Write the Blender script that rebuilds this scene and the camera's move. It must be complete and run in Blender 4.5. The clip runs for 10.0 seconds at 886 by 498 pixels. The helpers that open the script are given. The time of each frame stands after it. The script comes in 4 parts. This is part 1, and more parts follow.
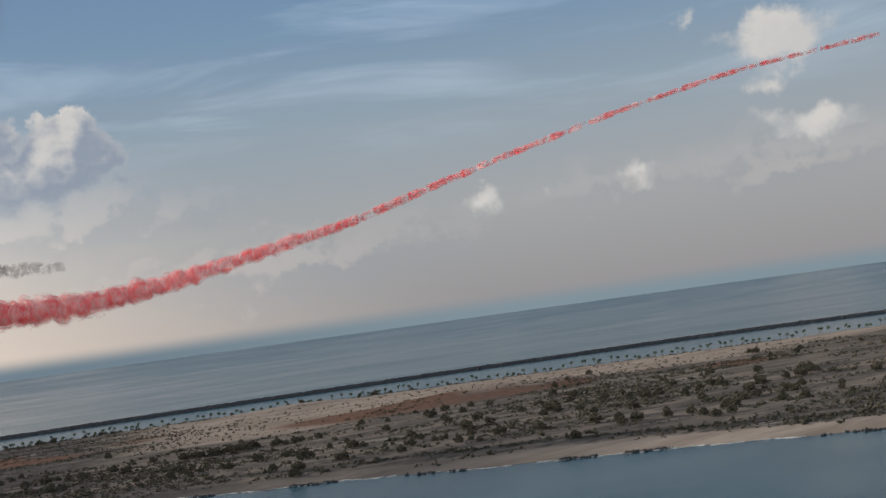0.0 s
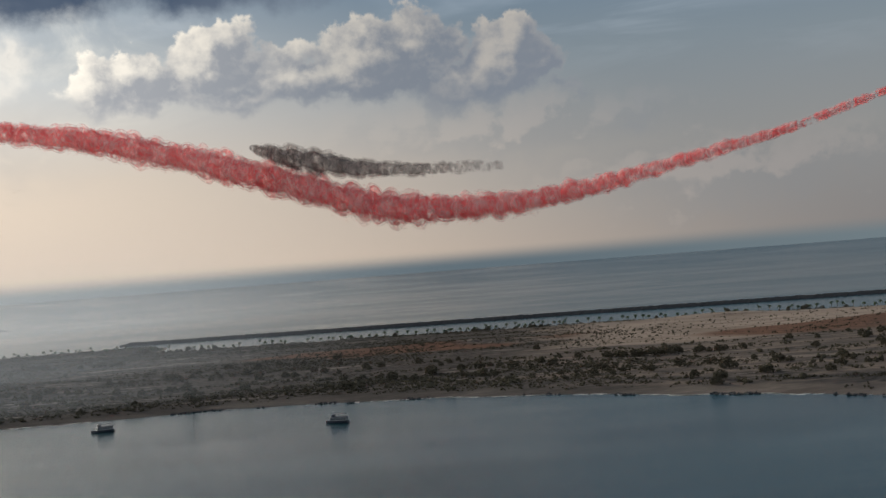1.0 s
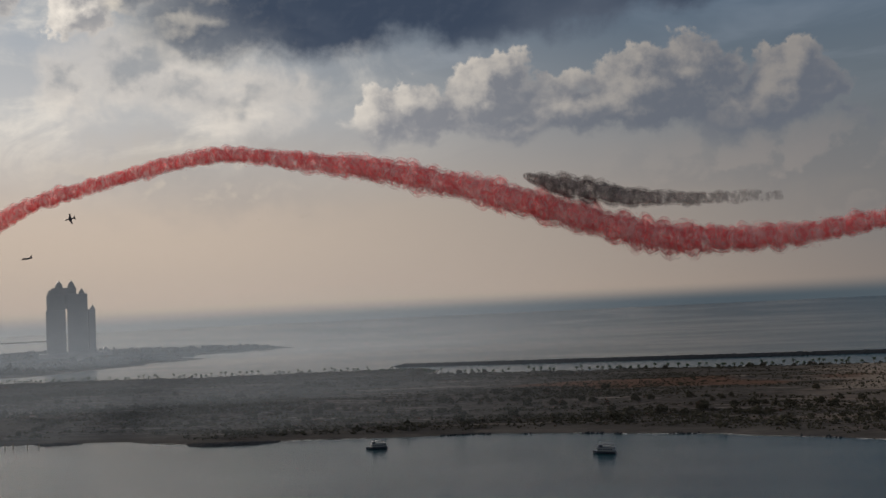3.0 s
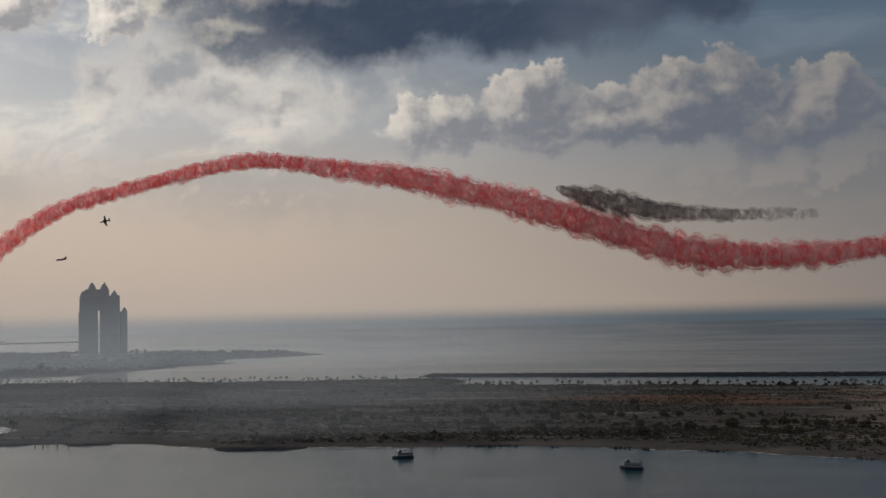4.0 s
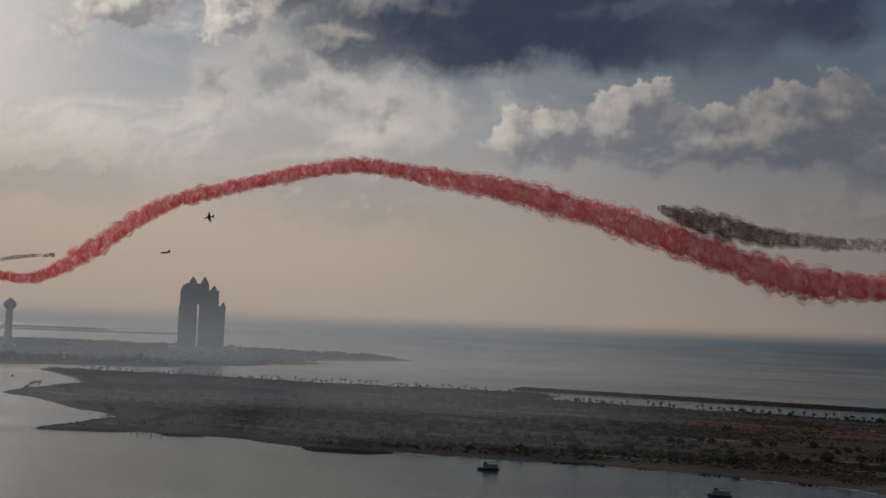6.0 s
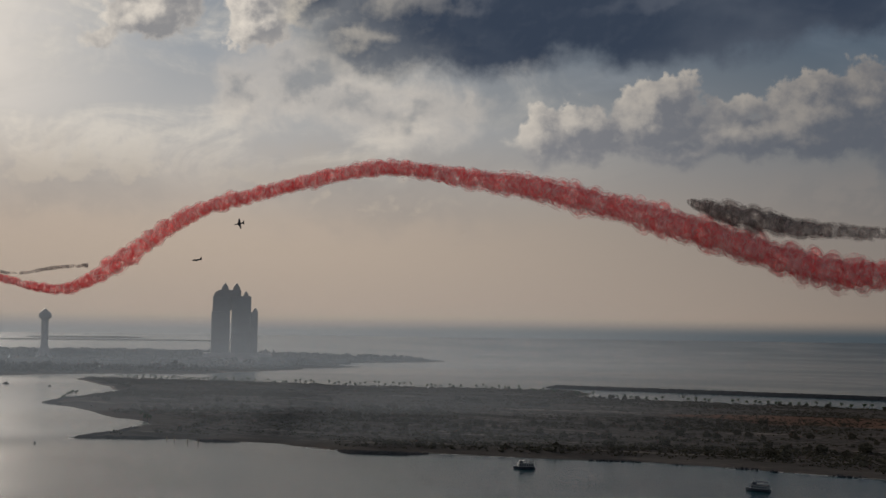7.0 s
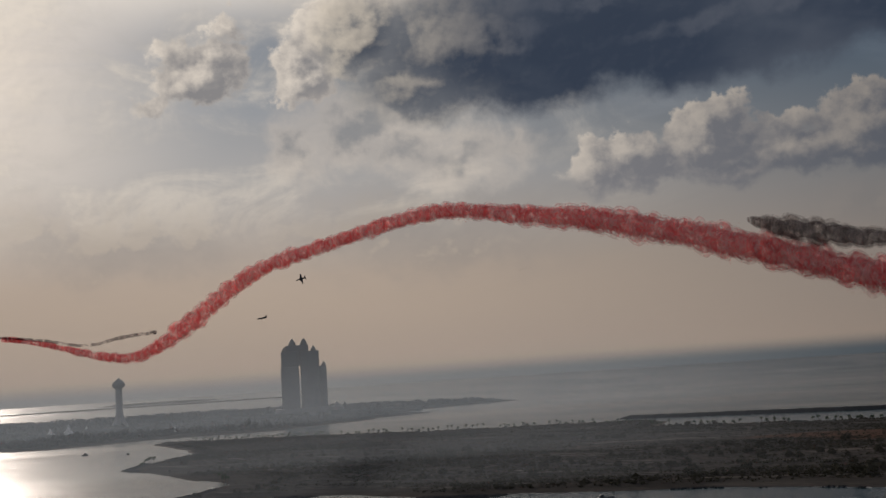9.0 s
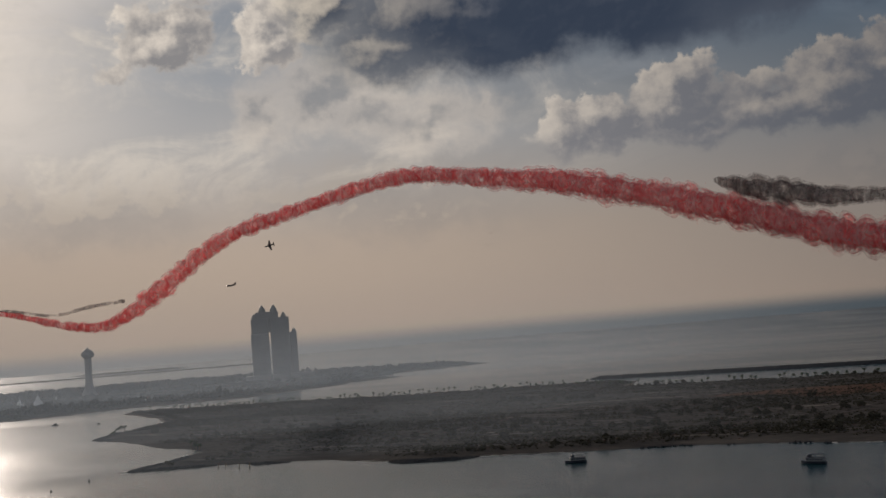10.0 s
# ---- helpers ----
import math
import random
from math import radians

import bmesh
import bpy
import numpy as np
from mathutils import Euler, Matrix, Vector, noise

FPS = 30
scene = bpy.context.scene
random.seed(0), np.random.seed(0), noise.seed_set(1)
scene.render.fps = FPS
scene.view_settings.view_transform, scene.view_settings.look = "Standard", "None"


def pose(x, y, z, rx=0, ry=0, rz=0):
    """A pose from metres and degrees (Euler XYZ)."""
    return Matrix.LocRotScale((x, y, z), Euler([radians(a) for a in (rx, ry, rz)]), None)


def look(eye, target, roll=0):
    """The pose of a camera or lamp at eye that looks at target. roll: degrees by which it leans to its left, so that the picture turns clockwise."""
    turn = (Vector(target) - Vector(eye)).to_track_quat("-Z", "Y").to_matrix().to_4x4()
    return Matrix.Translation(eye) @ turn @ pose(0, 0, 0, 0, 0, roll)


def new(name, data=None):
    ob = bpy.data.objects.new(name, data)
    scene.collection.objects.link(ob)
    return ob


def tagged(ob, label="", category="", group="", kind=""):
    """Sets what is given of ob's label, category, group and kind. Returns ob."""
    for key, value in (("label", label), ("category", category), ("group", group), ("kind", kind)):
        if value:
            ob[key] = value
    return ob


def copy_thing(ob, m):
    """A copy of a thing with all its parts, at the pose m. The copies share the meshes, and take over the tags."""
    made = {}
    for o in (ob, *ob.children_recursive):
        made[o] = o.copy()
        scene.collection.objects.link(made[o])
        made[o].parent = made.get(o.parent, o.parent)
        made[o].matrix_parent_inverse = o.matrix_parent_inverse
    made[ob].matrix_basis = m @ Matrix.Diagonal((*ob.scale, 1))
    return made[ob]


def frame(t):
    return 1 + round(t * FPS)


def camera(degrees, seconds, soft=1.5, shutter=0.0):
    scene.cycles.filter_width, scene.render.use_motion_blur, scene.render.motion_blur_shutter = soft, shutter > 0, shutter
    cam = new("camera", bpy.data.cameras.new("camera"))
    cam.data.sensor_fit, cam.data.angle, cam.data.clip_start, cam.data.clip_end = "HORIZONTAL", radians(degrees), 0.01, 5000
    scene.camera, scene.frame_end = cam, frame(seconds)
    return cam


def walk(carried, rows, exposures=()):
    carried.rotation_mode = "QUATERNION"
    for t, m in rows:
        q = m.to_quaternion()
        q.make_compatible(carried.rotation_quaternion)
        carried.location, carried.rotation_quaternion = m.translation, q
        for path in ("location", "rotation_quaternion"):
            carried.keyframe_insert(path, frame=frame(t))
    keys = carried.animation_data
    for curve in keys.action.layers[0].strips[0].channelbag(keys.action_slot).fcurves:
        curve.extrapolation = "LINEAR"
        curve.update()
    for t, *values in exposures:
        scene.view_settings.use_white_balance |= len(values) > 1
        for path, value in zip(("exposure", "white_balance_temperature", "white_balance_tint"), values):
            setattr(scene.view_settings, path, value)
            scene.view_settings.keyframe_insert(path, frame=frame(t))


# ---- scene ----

# ---- camera: stands high over the shore and pans ----
EYE = (0.0, 0.0, 80.0)
cam = camera(41.7, 10.0)
# seconds, yaw, pitch, roll
PAN = [(0.0, -15.001, 3.277, 7.771), (0.1, -8.846, 4.23, 7.703), (0.2, -5.108, 5.016, 7.217), (0.3, -2.919, 5.61, 6.236), (0.5, -1.084, 5.459, 5.298),
       (0.7, 1.137, 3.917, 4.685), (1.0, 5.909, 0.788, 4.437), (1.5, 11.964, 2.112, 4.797), (2.0, 15.744, 2.204, 4.568), (2.5, 17.513, 2.65, 3.671),
       (2.7, 18.419, 2.825, 3.373), (4.0, 20.624, 3.558, 1.282), (4.5, 21.978, 3.78, 0.562), (5.0, 22.817, 3.922, -1.194), (5.5, 24.342, 4.076, -2.269),
       (6.8, 26.425, 4.023, -1.203), (7.0, 26.741, 4.049, -0.724), (7.5, 27.812, 4.32, 0.734), (8.0, 29.11, 4.946, 1.586), (8.5, 29.741, 5.572, 2.395),
       (9.0, 30.111, 6.156, 3.72), (9.5, 29.831, 5.925, 4.407), (10.0, 28.656, 4.288, 4.666)]
# seconds, stops, white balance
EXPO = [(0.0, 1.45, 6300, 8), (0.5, 1.1, 6500, 8), (1.0, 1.0, 6550, 8), (1.5, 0.78, 6500, 10), (2.0, 0.56, 6500, 11), (2.7, 0.3, 6500, 11), (4.0, 0.29, 6500, 11), (5.0, 0.23, 6500, 12), (5.5, -0.07, 6520, 12),
        (7.0, 0.0, 6580, 11), (7.5, -0.15, 6620, 11), (8.0, -0.26, 6650, 12), (9.0, -0.15, 6700, 13), (10.0, -0.1, 6700, 13)]
walk(cam, [(t, pose(*EYE, 90 + p, r, y)) for t, y, p, r in PAN], EXPO)

# ---- sky and sun ----
SUN_AZ, SUN_EL = 53.5, 18.0


def from_angles(az, el, dist, up=EYE[2]):
    """A place by its bearing (degrees, left of +y), its height angle and its level distance from the viewpoint."""
    a = radians(az)
    return Vector((-math.sin(a) * dist, math.cos(a) * dist, up + dist * math.tan(radians(el))))


class Net:
    """Small helper to write node trees as expressions."""

    def __init__(self, tree):
        self.tree, self.nodes, self.links = tree, tree.nodes, tree.links

    def put(self, socket, value):
        if isinstance(value, bpy.types.NodeSocket):
            self.links.new(value, socket)
        elif value is not None:
            socket.default_value = value

    def node(self, kind):
        return self.nodes.new(kind)

    def mask(self, name):
        n = self.node("ShaderNodeAttribute")
        n.attribute_name = name
        return n.outputs["Fac"]

    def math(self, op, a, b=None, c=None, clamp=False):
        n = self.node("ShaderNodeMath")
        n.operation, n.use_clamp = op, clamp
        for i, v in enumerate((a, b, c)):
            self.put(n.inputs[i], v)
        return n.outputs[0]

    def vec(self, op, a, b=None, c=None):
        n = self.node("ShaderNodeVectorMath")
        n.operation = op
        for i, v in enumerate((a, b, c)):
            self.put(n.inputs[i], v)
        return n.outputs["Value" if op == "LENGTH" else "Vector"]

    def steps(self, x, lo, hi, a=0.0, b=1.0):
        n = self.node("ShaderNodeMapRange")
        n.interpolation_type = "SMOOTHSTEP"
        for i, v in enumerate((x, lo, hi, a, b)):
            self.put(n.inputs[i], v)
        return n.outputs[0]

    def mix(self, f, a, b, how="MIX"):
        n = self.node("ShaderNodeMix")
        n.data_type, n.blend_type = "RGBA", how
        self.put(n.inputs[0], f), self.put(n.inputs[6], a), self.put(n.inputs[7], b)
        return n.outputs[2]

    def noise(self, v, scale, detail=4.0, rough=0.55, warp=0.0):
        n = self.node("ShaderNodeTexNoise")
        self.put(n.inputs["Vector"], v)
        n.inputs["Scale"].default_value, n.inputs["Detail"].default_value = scale, detail
        n.inputs["Roughness"].default_value, n.inputs["Distortion"].default_value = rough, warp
        return n.outputs[0]

    def ramp(self, x, stops):
        n = self.node("ShaderNodeValToRGB")
        self.put(n.inputs[0], x)
        el = n.color_ramp.elements
        for i, (p, c) in enumerate(stops):
            e = el[i] if i < 2 else el.new(p)
            e.position, e.color = p, (*c, 1)
        return n.outputs[0]


def build_sky():
    world = bpy.data.worlds.new("sky")
    scene.world = world
    world.use_nodes = True
    w = Net(world.node_tree)
    w.nodes.clear()
    sky = w.node("ShaderNodeTexSky")
    sky.sky_type, sky.sun_disc, sky.dust_density = "NISHITA", False, 3.0
    sky.sun_elevation, sky.sun_rotation = radians(SUN_EL), radians(-SUN_AZ)
    high = w.mix(1.0, sky.outputs[0], (0.05, 0.05, 0.05, 1), "MULTIPLY")
    high = w.mix(0.75, high, (0.055, 0.068, 0.09, 1))
    split = w.node("ShaderNodeSeparateXYZ")
    w.put(split.inputs[0], w.node("ShaderNodeTexCoord").outputs["Generated"])
    x, y, z = split.outputs
    az = w.math("MULTIPLY", w.math("ARCTAN2", w.math("MULTIPLY", x, -1.0), y), 57.2958)
    el = w.math("MULTIPLY", w.math("ARCSINE", z), 57.2958)
    join = w.node("ShaderNodeCombineXYZ")
    w.put(join.inputs[0], az), w.put(join.inputs[1], el)
    p = join.outputs[0]
    # clear sky: one ramp over height for the sunward side, one for the far side
    h = w.math("DIVIDE", w.math("ADD", el, 2.0), 24.0, clamp=True)
    warm = w.ramp(h, WARM_SKY)
    cool = w.ramp(h, COOL_SKY)
    side = w.steps(w.math("MULTIPLY_ADD", w.math("SUBTRACT", 6.5, el, clamp=False), 1.7, az), -9.0, 44.0)
    low = w.mix(side, cool, warm)
    off = w.vec("MULTIPLY_ADD", p, (1 / 15, 1 / 13, 0), (-SUN_AZ / 15, -(SUN_EL - 1) / 13, 0))
    glow = w.math("POWER", w.math("SUBTRACT", 1.0, w.vec("LENGTH", off), clamp=True), 1.6)
    low = w.mix(glow, low, GLOW, "ADD")
    wisp = w.noise(w.vec("MULTIPLY", p, (0.05, 0.35, 1)), 1.0, 5.0, 0.6, 0.6)
    low = w.mix(w.math("MULTIPLY", w.steps(wisp, 0.46, 0.72), w.steps(el, 7, 13, 0, 0.16)), low, (0.42, 0.46, 0.52, 1))
    away = w.steps(w.math("ABSOLUTE", w.math("SUBTRACT", az, 12.0)), 70.0, 110.0)
    colour = w.mix(w.steps(el, 22.0, 40.0), low, high)
    # the clear eastern sky, lit by the low sun
    colour = w.mix(w.math("MULTIPLY", away, w.steps(el, 65.0, 35.0, 0, 1)), colour, (0.20, 0.225, 0.265, 1))
    # bright patch above the sun, mostly out of view, added to brighten the water
    wide = w.vec("MULTIPLY_ADD", p, (1 / 52, 1 / 36, 0), (-SUN_AZ / 52, -28 / 36, 0))
    wide = w.math("MULTIPLY", w.steps(w.vec("LENGTH", wide), 1.0, 0.3), w.steps(el, 15.5, 21.0))
    colour = w.mix(wide, colour, (0.95, 0.89, 0.79, 1))
    # the haze band where sea and sky meet
    brink = w.mix(w.steps(az, 4, 46), w.mix(w.steps(az, -20, 4), (0.082, 0.103, 0.116, 1), (0.060, 0.079, 0.094, 1)), (0.225, 0.222, 0.215, 1))
    colour = w.mix(w.steps(el, -0.1, 0.8, 1.0, 0.0), colour, brink)
    # cloud fields: rounded masses on a plane that is bent by noise
    def bent(v, amount):
        big = w.node("ShaderNodeTexNoise")
        w.put(big.inputs["Vector"], v)
        big.inputs["Scale"].default_value, big.inputs["Detail"].default_value, big.inputs["Roughness"].default_value = 0.5, 7.0, 0.57
        return w.vec("MULTIPLY_ADD", w.vec("SUBTRACT", big.outputs["Color"], (0.5, 0.5, 0.5)), (amount, amount, 0), v)

    lit = w.vec("ADD", p, (0.75, 0.60, 0))
    near, sunward = bent(p, 4.2), bent(lit, 4.2)
    grain = w.noise(w.vec("MULTIPLY", p, (1, 1.3, 1)), 0.7, 4.0, 0.55, 0.2)
    relief = w.math("SUBTRACT", grain, w.noise(w.vec("MULTIPLY", w.vec("ADD", p, (0.2, 0.16, 0)), (1, 1.3, 1)), 0.7, 4.0, 0.55, 0.2))

    def field(v, spots):
        """How deep a place lies inside a bank of clouds, in degrees."""
        total = None
        for a, e, ra, re in spots:
            d = w.vec("LENGTH", w.vec("MULTIPLY_ADD", v, (1 / ra, 1 / re, 0), (-a / ra, -e / re, 0)))
            d = w.math("MULTIPLY_ADD", d, -min(ra, re), min(ra, re))
            total = d if total is None else w.math("SMOOTH_MAX", total, d, 0.35)
        return total

    # bright broken veil on the sunward side
    veil = w.noise(w.vec("MULTIPLY", p, (0.16, 0.30, 1)), 1.0, 6.0, 0.58, 0.8)
    where = w.math("MULTIPLY", w.math("MULTIPLY", w.steps(az, 14, 32), w.steps(el, 6.0, 9.5)), w.steps(el, 22.0, 30.0, 1, 0))
    colour = w.mix(w.math("MULTIPLY", where, w.steps(veil, 0.36, 0.66, 0, 0.5)), colour, w.mix(w.steps(w.math("MULTIPLY_ADD", relief, 0.4, veil), 0.38, 0.70), (0.42, 0.415, 0.40, 1), (0.76, 0.70, 0.60, 1)))
    # pale banks low in the haze
    f = field(near, PALE_CLOUDS)
    body = w.mix(side, (0.115, 0.12, 0.13, 1), (0.27, 0.26, 0.25, 1))
    edge = w.math("ADD", w.math("SUBTRACT", f, field(sunward, PALE_CLOUDS)), relief)
    colour = w.mix(w.steps(f, -1.1, 1.6, 0, 0.4), colour, w.mix(w.steps(edge, -0.1, 0.5), body, w.mix(side, (0.20, 0.18, 0.175, 1), (0.46, 0.41, 0.34, 1))))
    # heaped clouds: lit towards the sun, grey bodies, soft flat bases
    for spots, foot, mist in ((FAR_CLOUDS, 4.0, 0.8), (HEAP_CLOUDS, 8.0, 0.0), (SUN_CLOUDS, 9.3, 0.08)):
        f = field(near, spots)
        edge = w.math("SUBTRACT", f, field(sunward, spots))
        rim = w.mix(w.steps(az, 2, 38), (0.24, 0.225, 0.21, 1), (0.78, 0.72, 0.63, 1))
        core = w.mix(w.steps(az, 6, 26), (0.105, 0.118, 0.142, 1), (0.215, 0.22, 0.235, 1))
        core = w.mix(mist, core, rim)
        light = w.math("ADD", w.steps(edge, -0.3, 1.35, 0.0, 0.85), w.math("MULTIPLY", relief, 0.55))
        light = w.math("ADD", light, w.steps(f, 0.02, 0.6, 0.32, 0.0))
        light = w.math("MULTIPLY", light, w.steps(el, foot - 0.5, foot + 1.6, 0.25, 1.0), clamp=True)
        soft = w.steps(el, foot - 0.6, foot + 2.2, 1.2, 0.28 + 0.7 * mist)
        colour = w.mix(w.math("MULTIPLY", w.steps(f, -0.06, soft), w.steps(el, foot - 1.4, foot + 0.4, 0.3, 1.0)), colour, w.mix(light, core, rim))
    f = field(near, SOFT_CLOUDS)
    heart = w.math("MULTIPLY_ADD", relief, -0.5, w.steps(f, 0.3, 1.5))
    colour = w.mix(w.steps(f, -0.7, 1.0, 0, 0.62), colour, w.mix(heart, (0.58, 0.53, 0.47, 1), (0.25, 0.255, 0.26, 1)))
    # the large dark deck, which goes on overhead
    f = field(bent(p, 2.6), DARK_CLOUDS)
    edge = w.math("SUBTRACT", f, field(bent(lit, 2.6), DARK_CLOUDS))
    sunny = w.steps(az, 24.0, 36.0)
    rim = w.mix(sunny, (0.085, 0.10, 0.13, 1), (0.66, 0.60, 0.50, 1))
    broad = w.noise(w.vec("MULTIPLY", p, (0.12, 0.24, 1)), 1.0, 3.0, 0.5, 0.3)
    core = w.mix(w.steps(broad, 0.35, 0.7), (0.036, 0.051, 0.080, 1), (0.068, 0.085, 0.115, 1))
    core = w.mix(w.math("MULTIPLY", sunny, w.steps(f, 2.6, 0.2)), core, (0.23, 0.24, 0.25, 1))
    light = w.math("ADD", w.steps(edge, 0.0, 0.8, 0, 0.7), w.math("ADD", w.math("MULTIPLY", relief, 0.8), w.steps(f, 0.1, 0.9, 0.35, 0.0)), clamp=True)
    colour = w.mix(w.steps(f, -0.35, 1.0), colour, w.mix(light, core, rim))
    back = w.node("ShaderNodeBackground")
    w.put(back.inputs[0], colour)
    w.put(w.node("ShaderNodeOutputWorld").inputs[0], back.outputs[0])


# bearing, height angle, half width and half height in degrees
DARK_CLOUDS = [(25.8, 15.8, 8.5, 3.5), (16.0, 15.8, 9.6, 3.1), (30.0, 14.2, 4.6, 2.0), (21.4, 17.5, 12.5, 2.8), (12.3, 16.0, 8.0, 2.9), (7.2, 15.3, 2.4, 1.8), (17.5, 18.0, 6, 3), (33.0, 16.6, 3.0, 2.4), (14.0, 22.5, 14, 4.5), (8.8, 16.3, 4.2, 2.7), (6.6, 17.2, 2.6, 2.0)]
SUN_CLOUDS = [(41.4, 15.2, 2.5, 1.8), (39.7, 17.3, 1, 0.9), (43.4, 13.9, 1.1, 0.6), (36.0, 14.8, 2.0, 1.7), (34.8, 16.9, 2.2, 1.7), (33.1, 16.8, 3, 2.2)]
# thin clouds with bright fringes and grey hearts
SOFT_CLOUDS = [(33.6, 12.2, 3.4, 1.7), (36.8, 11.3, 1.3, 1.8), (28.6, 10.5, 3.4, 1.3), (25.3, 10.8, 1.0, 0.8), (31.0, 11.0, 3.0, 1.2)]
HEAP_CLOUDS = [(20.3, 9.7, 2.5, 1.5), (16.5, 10.7, 2.8, 1.7), (9.1, 10.0, 3.5, 2.2), (6.1, 11.0, 2.2, 1.6), (12.5, 9.6, 3.2, 1.5), (18.5, 9.0, 3.0, 0.9), (1.9, 9.6, 2.8, 2.1), (-1.0, 8.1, 1.4, 0.6),
               (12.2, 9.3, 2.8, 1.4), (4.2, 8.7, 4.4, 1.4), (22.2, 8.9, 1.7, 1.1), (15.3, 8.9, 3.3, 1.1), (-4.05, 6.75, 2, 0.9)]
FAR_CLOUDS = [(-32.9, 10.9, 2.8, 1.4), (-28.6, 12.1, 0.5, 0.7), (-31.9, 9.1, 1.1, 0.8), (-33.9, 7.0, 2.8, 1.2), (-25.4, 5.7, 1.2, 0.8), (-17.8, 5.05, 1.1, 1.0), (-21.3, 5.7, 0.5, 0.3)]
PALE_CLOUDS = [(45.6, 7.0, 5.6, 1.5), (49.2, 7.6, 2.2, 1.1), (42.2, 7.1, 2.5, 1.2), (29.3, 6.1, 5, 1.1), (31.7, 7.3, 6.1, 1.4), (35.0, 7.1, 3.6, 1.1), (2.2, 6.4, 7, 1.4),
               (-8.5, 3.5, 8.3, 1.7), (-32.6, 5.1, 5.6, 1.1), (-24.6, 5.3, 2.5, 0.6)]
WARM_SKY = [(0.0, (0.32, 0.28, 0.235)), (0.1, (0.425, 0.338, 0.266)), (0.3, (0.458, 0.384, 0.318)), (0.5, (0.46, 0.455, 0.445)), (0.7, (0.355, 0.385, 0.415)), (1.0, (0.20, 0.26, 0.35))]
COOL_SKY = [(0.0, (0.105, 0.10, 0.10)), (0.1, (0.115, 0.108, 0.108)), (0.3, (0.138, 0.138, 0.138)), (0.5, (0.108, 0.130, 0.150)), (0.7, (0.070, 0.106, 0.150)), (1.0, (0.050, 0.079, 0.14))]
GLOW = (0.85, 0.68, 0.48, 1)
build_sky()
sun = new("sun", bpy.data.lights.new("sun", "SUN"))
sun.data.energy, sun.data.angle, sun.data.color = 1.55, radians(3.0), (1.0, 0.89, 0.78)
sun.matrix_world = look(from_angles(SUN_AZ, SUN_EL, 1000, 0), (0, 0, 0))


# ---- materials ----
def surface(name, rough=0.9, metal=0.0):
    m = bpy.data.materials.new(name)
    m.use_nodes = True
    n = Net(m.node_tree)
    b = n.nodes["Principled BSDF"]
    b.inputs["Roughness"].default_value, b.inputs["Metallic"].default_value = rough, metal
    if rough > 0.8:
        b.inputs["Specular IOR Level"].default_value = 0.0
    return m, n, b


def place_of(n):
    return n.node("ShaderNodeNewGeometry").outputs["Position"]


def relief_to(n, b, height, strength, distance):
    bump = n.node("ShaderNodeBump")
    bump.inputs["Strength"].default_value, bump.inputs["Distance"].default_value = strength, distance
    n.put(bump.inputs["Height"], height)
    n.put(b.inputs["Normal"], bump.outputs[0])


def plain(name, colour, rough=0.7, metal=0.0, spread=0.25, scale=0.3):
    """A painted or weathered surface: two scales of variation round one colour."""
    m, n, b = surface(name, rough, metal)
    v = place_of(n)
    big, small = n.noise(v, scale, 3), n.noise(v, scale * 9, 4)
    f = n.math("MULTIPLY_ADD", small, 0.4, n.math("MULTIPLY", big, 0.6))
    dark = tuple(c * (1 - spread) for c in colour)
    light = tuple(min(1, c * (1 + spread)) for c in colour)
    n.put(b.inputs["Base Color"], n.mix(n.steps(f, 0.3, 0.7), (*dark, 1), (*light, 1)))
    n.put(b.inputs["Roughness"], n.math("MULTIPLY_ADD", small, 0.2, rough - 0.1))
    return m


def water():
    m, n, b = surface("sea_water", 0.12)
    v = place_of(n)
    b.inputs["IOR"].default_value = 1.33
    calm = n.noise(n.vec("MULTIPLY", v, (0.002, 0.005, 0)), 1.0, 3, 0.5, 0.8)
    n.put(b.inputs["Base Color"], n.mix(n.steps(calm, 0.35, 0.65), (0.003, 0.032, 0.044, 1), (0.004, 0.038, 0.050, 1)))
    n.put(b.inputs["Roughness"], n.steps(calm, 0.3, 0.7, 0.19, 0.25))
    b.inputs["Specular Tint"].default_value = (0.92, 0.98, 1.0, 1)
    swell = n.noise(n.vec("MULTIPLY", v, (0.05, 0.11, 0)), 1.0, 3, 0.5)
    chop = n.noise(n.vec("MULTIPLY", v, (0.35, 0.6, 0)), 1.0, 4, 0.6)
    h = n.math("ADD", n.math("MULTIPLY", swell, 0.6), n.math("MULTIPLY", chop, n.steps(n.noise(n.vec("MULTIPLY", v, (0.008, 0.016, 0)), 1.0, 3, 0.5, 0.6), 0.35, 0.65, 0.3, 1.0)))
    relief_to(n, b, h, 0.22, 1.0)
    return m


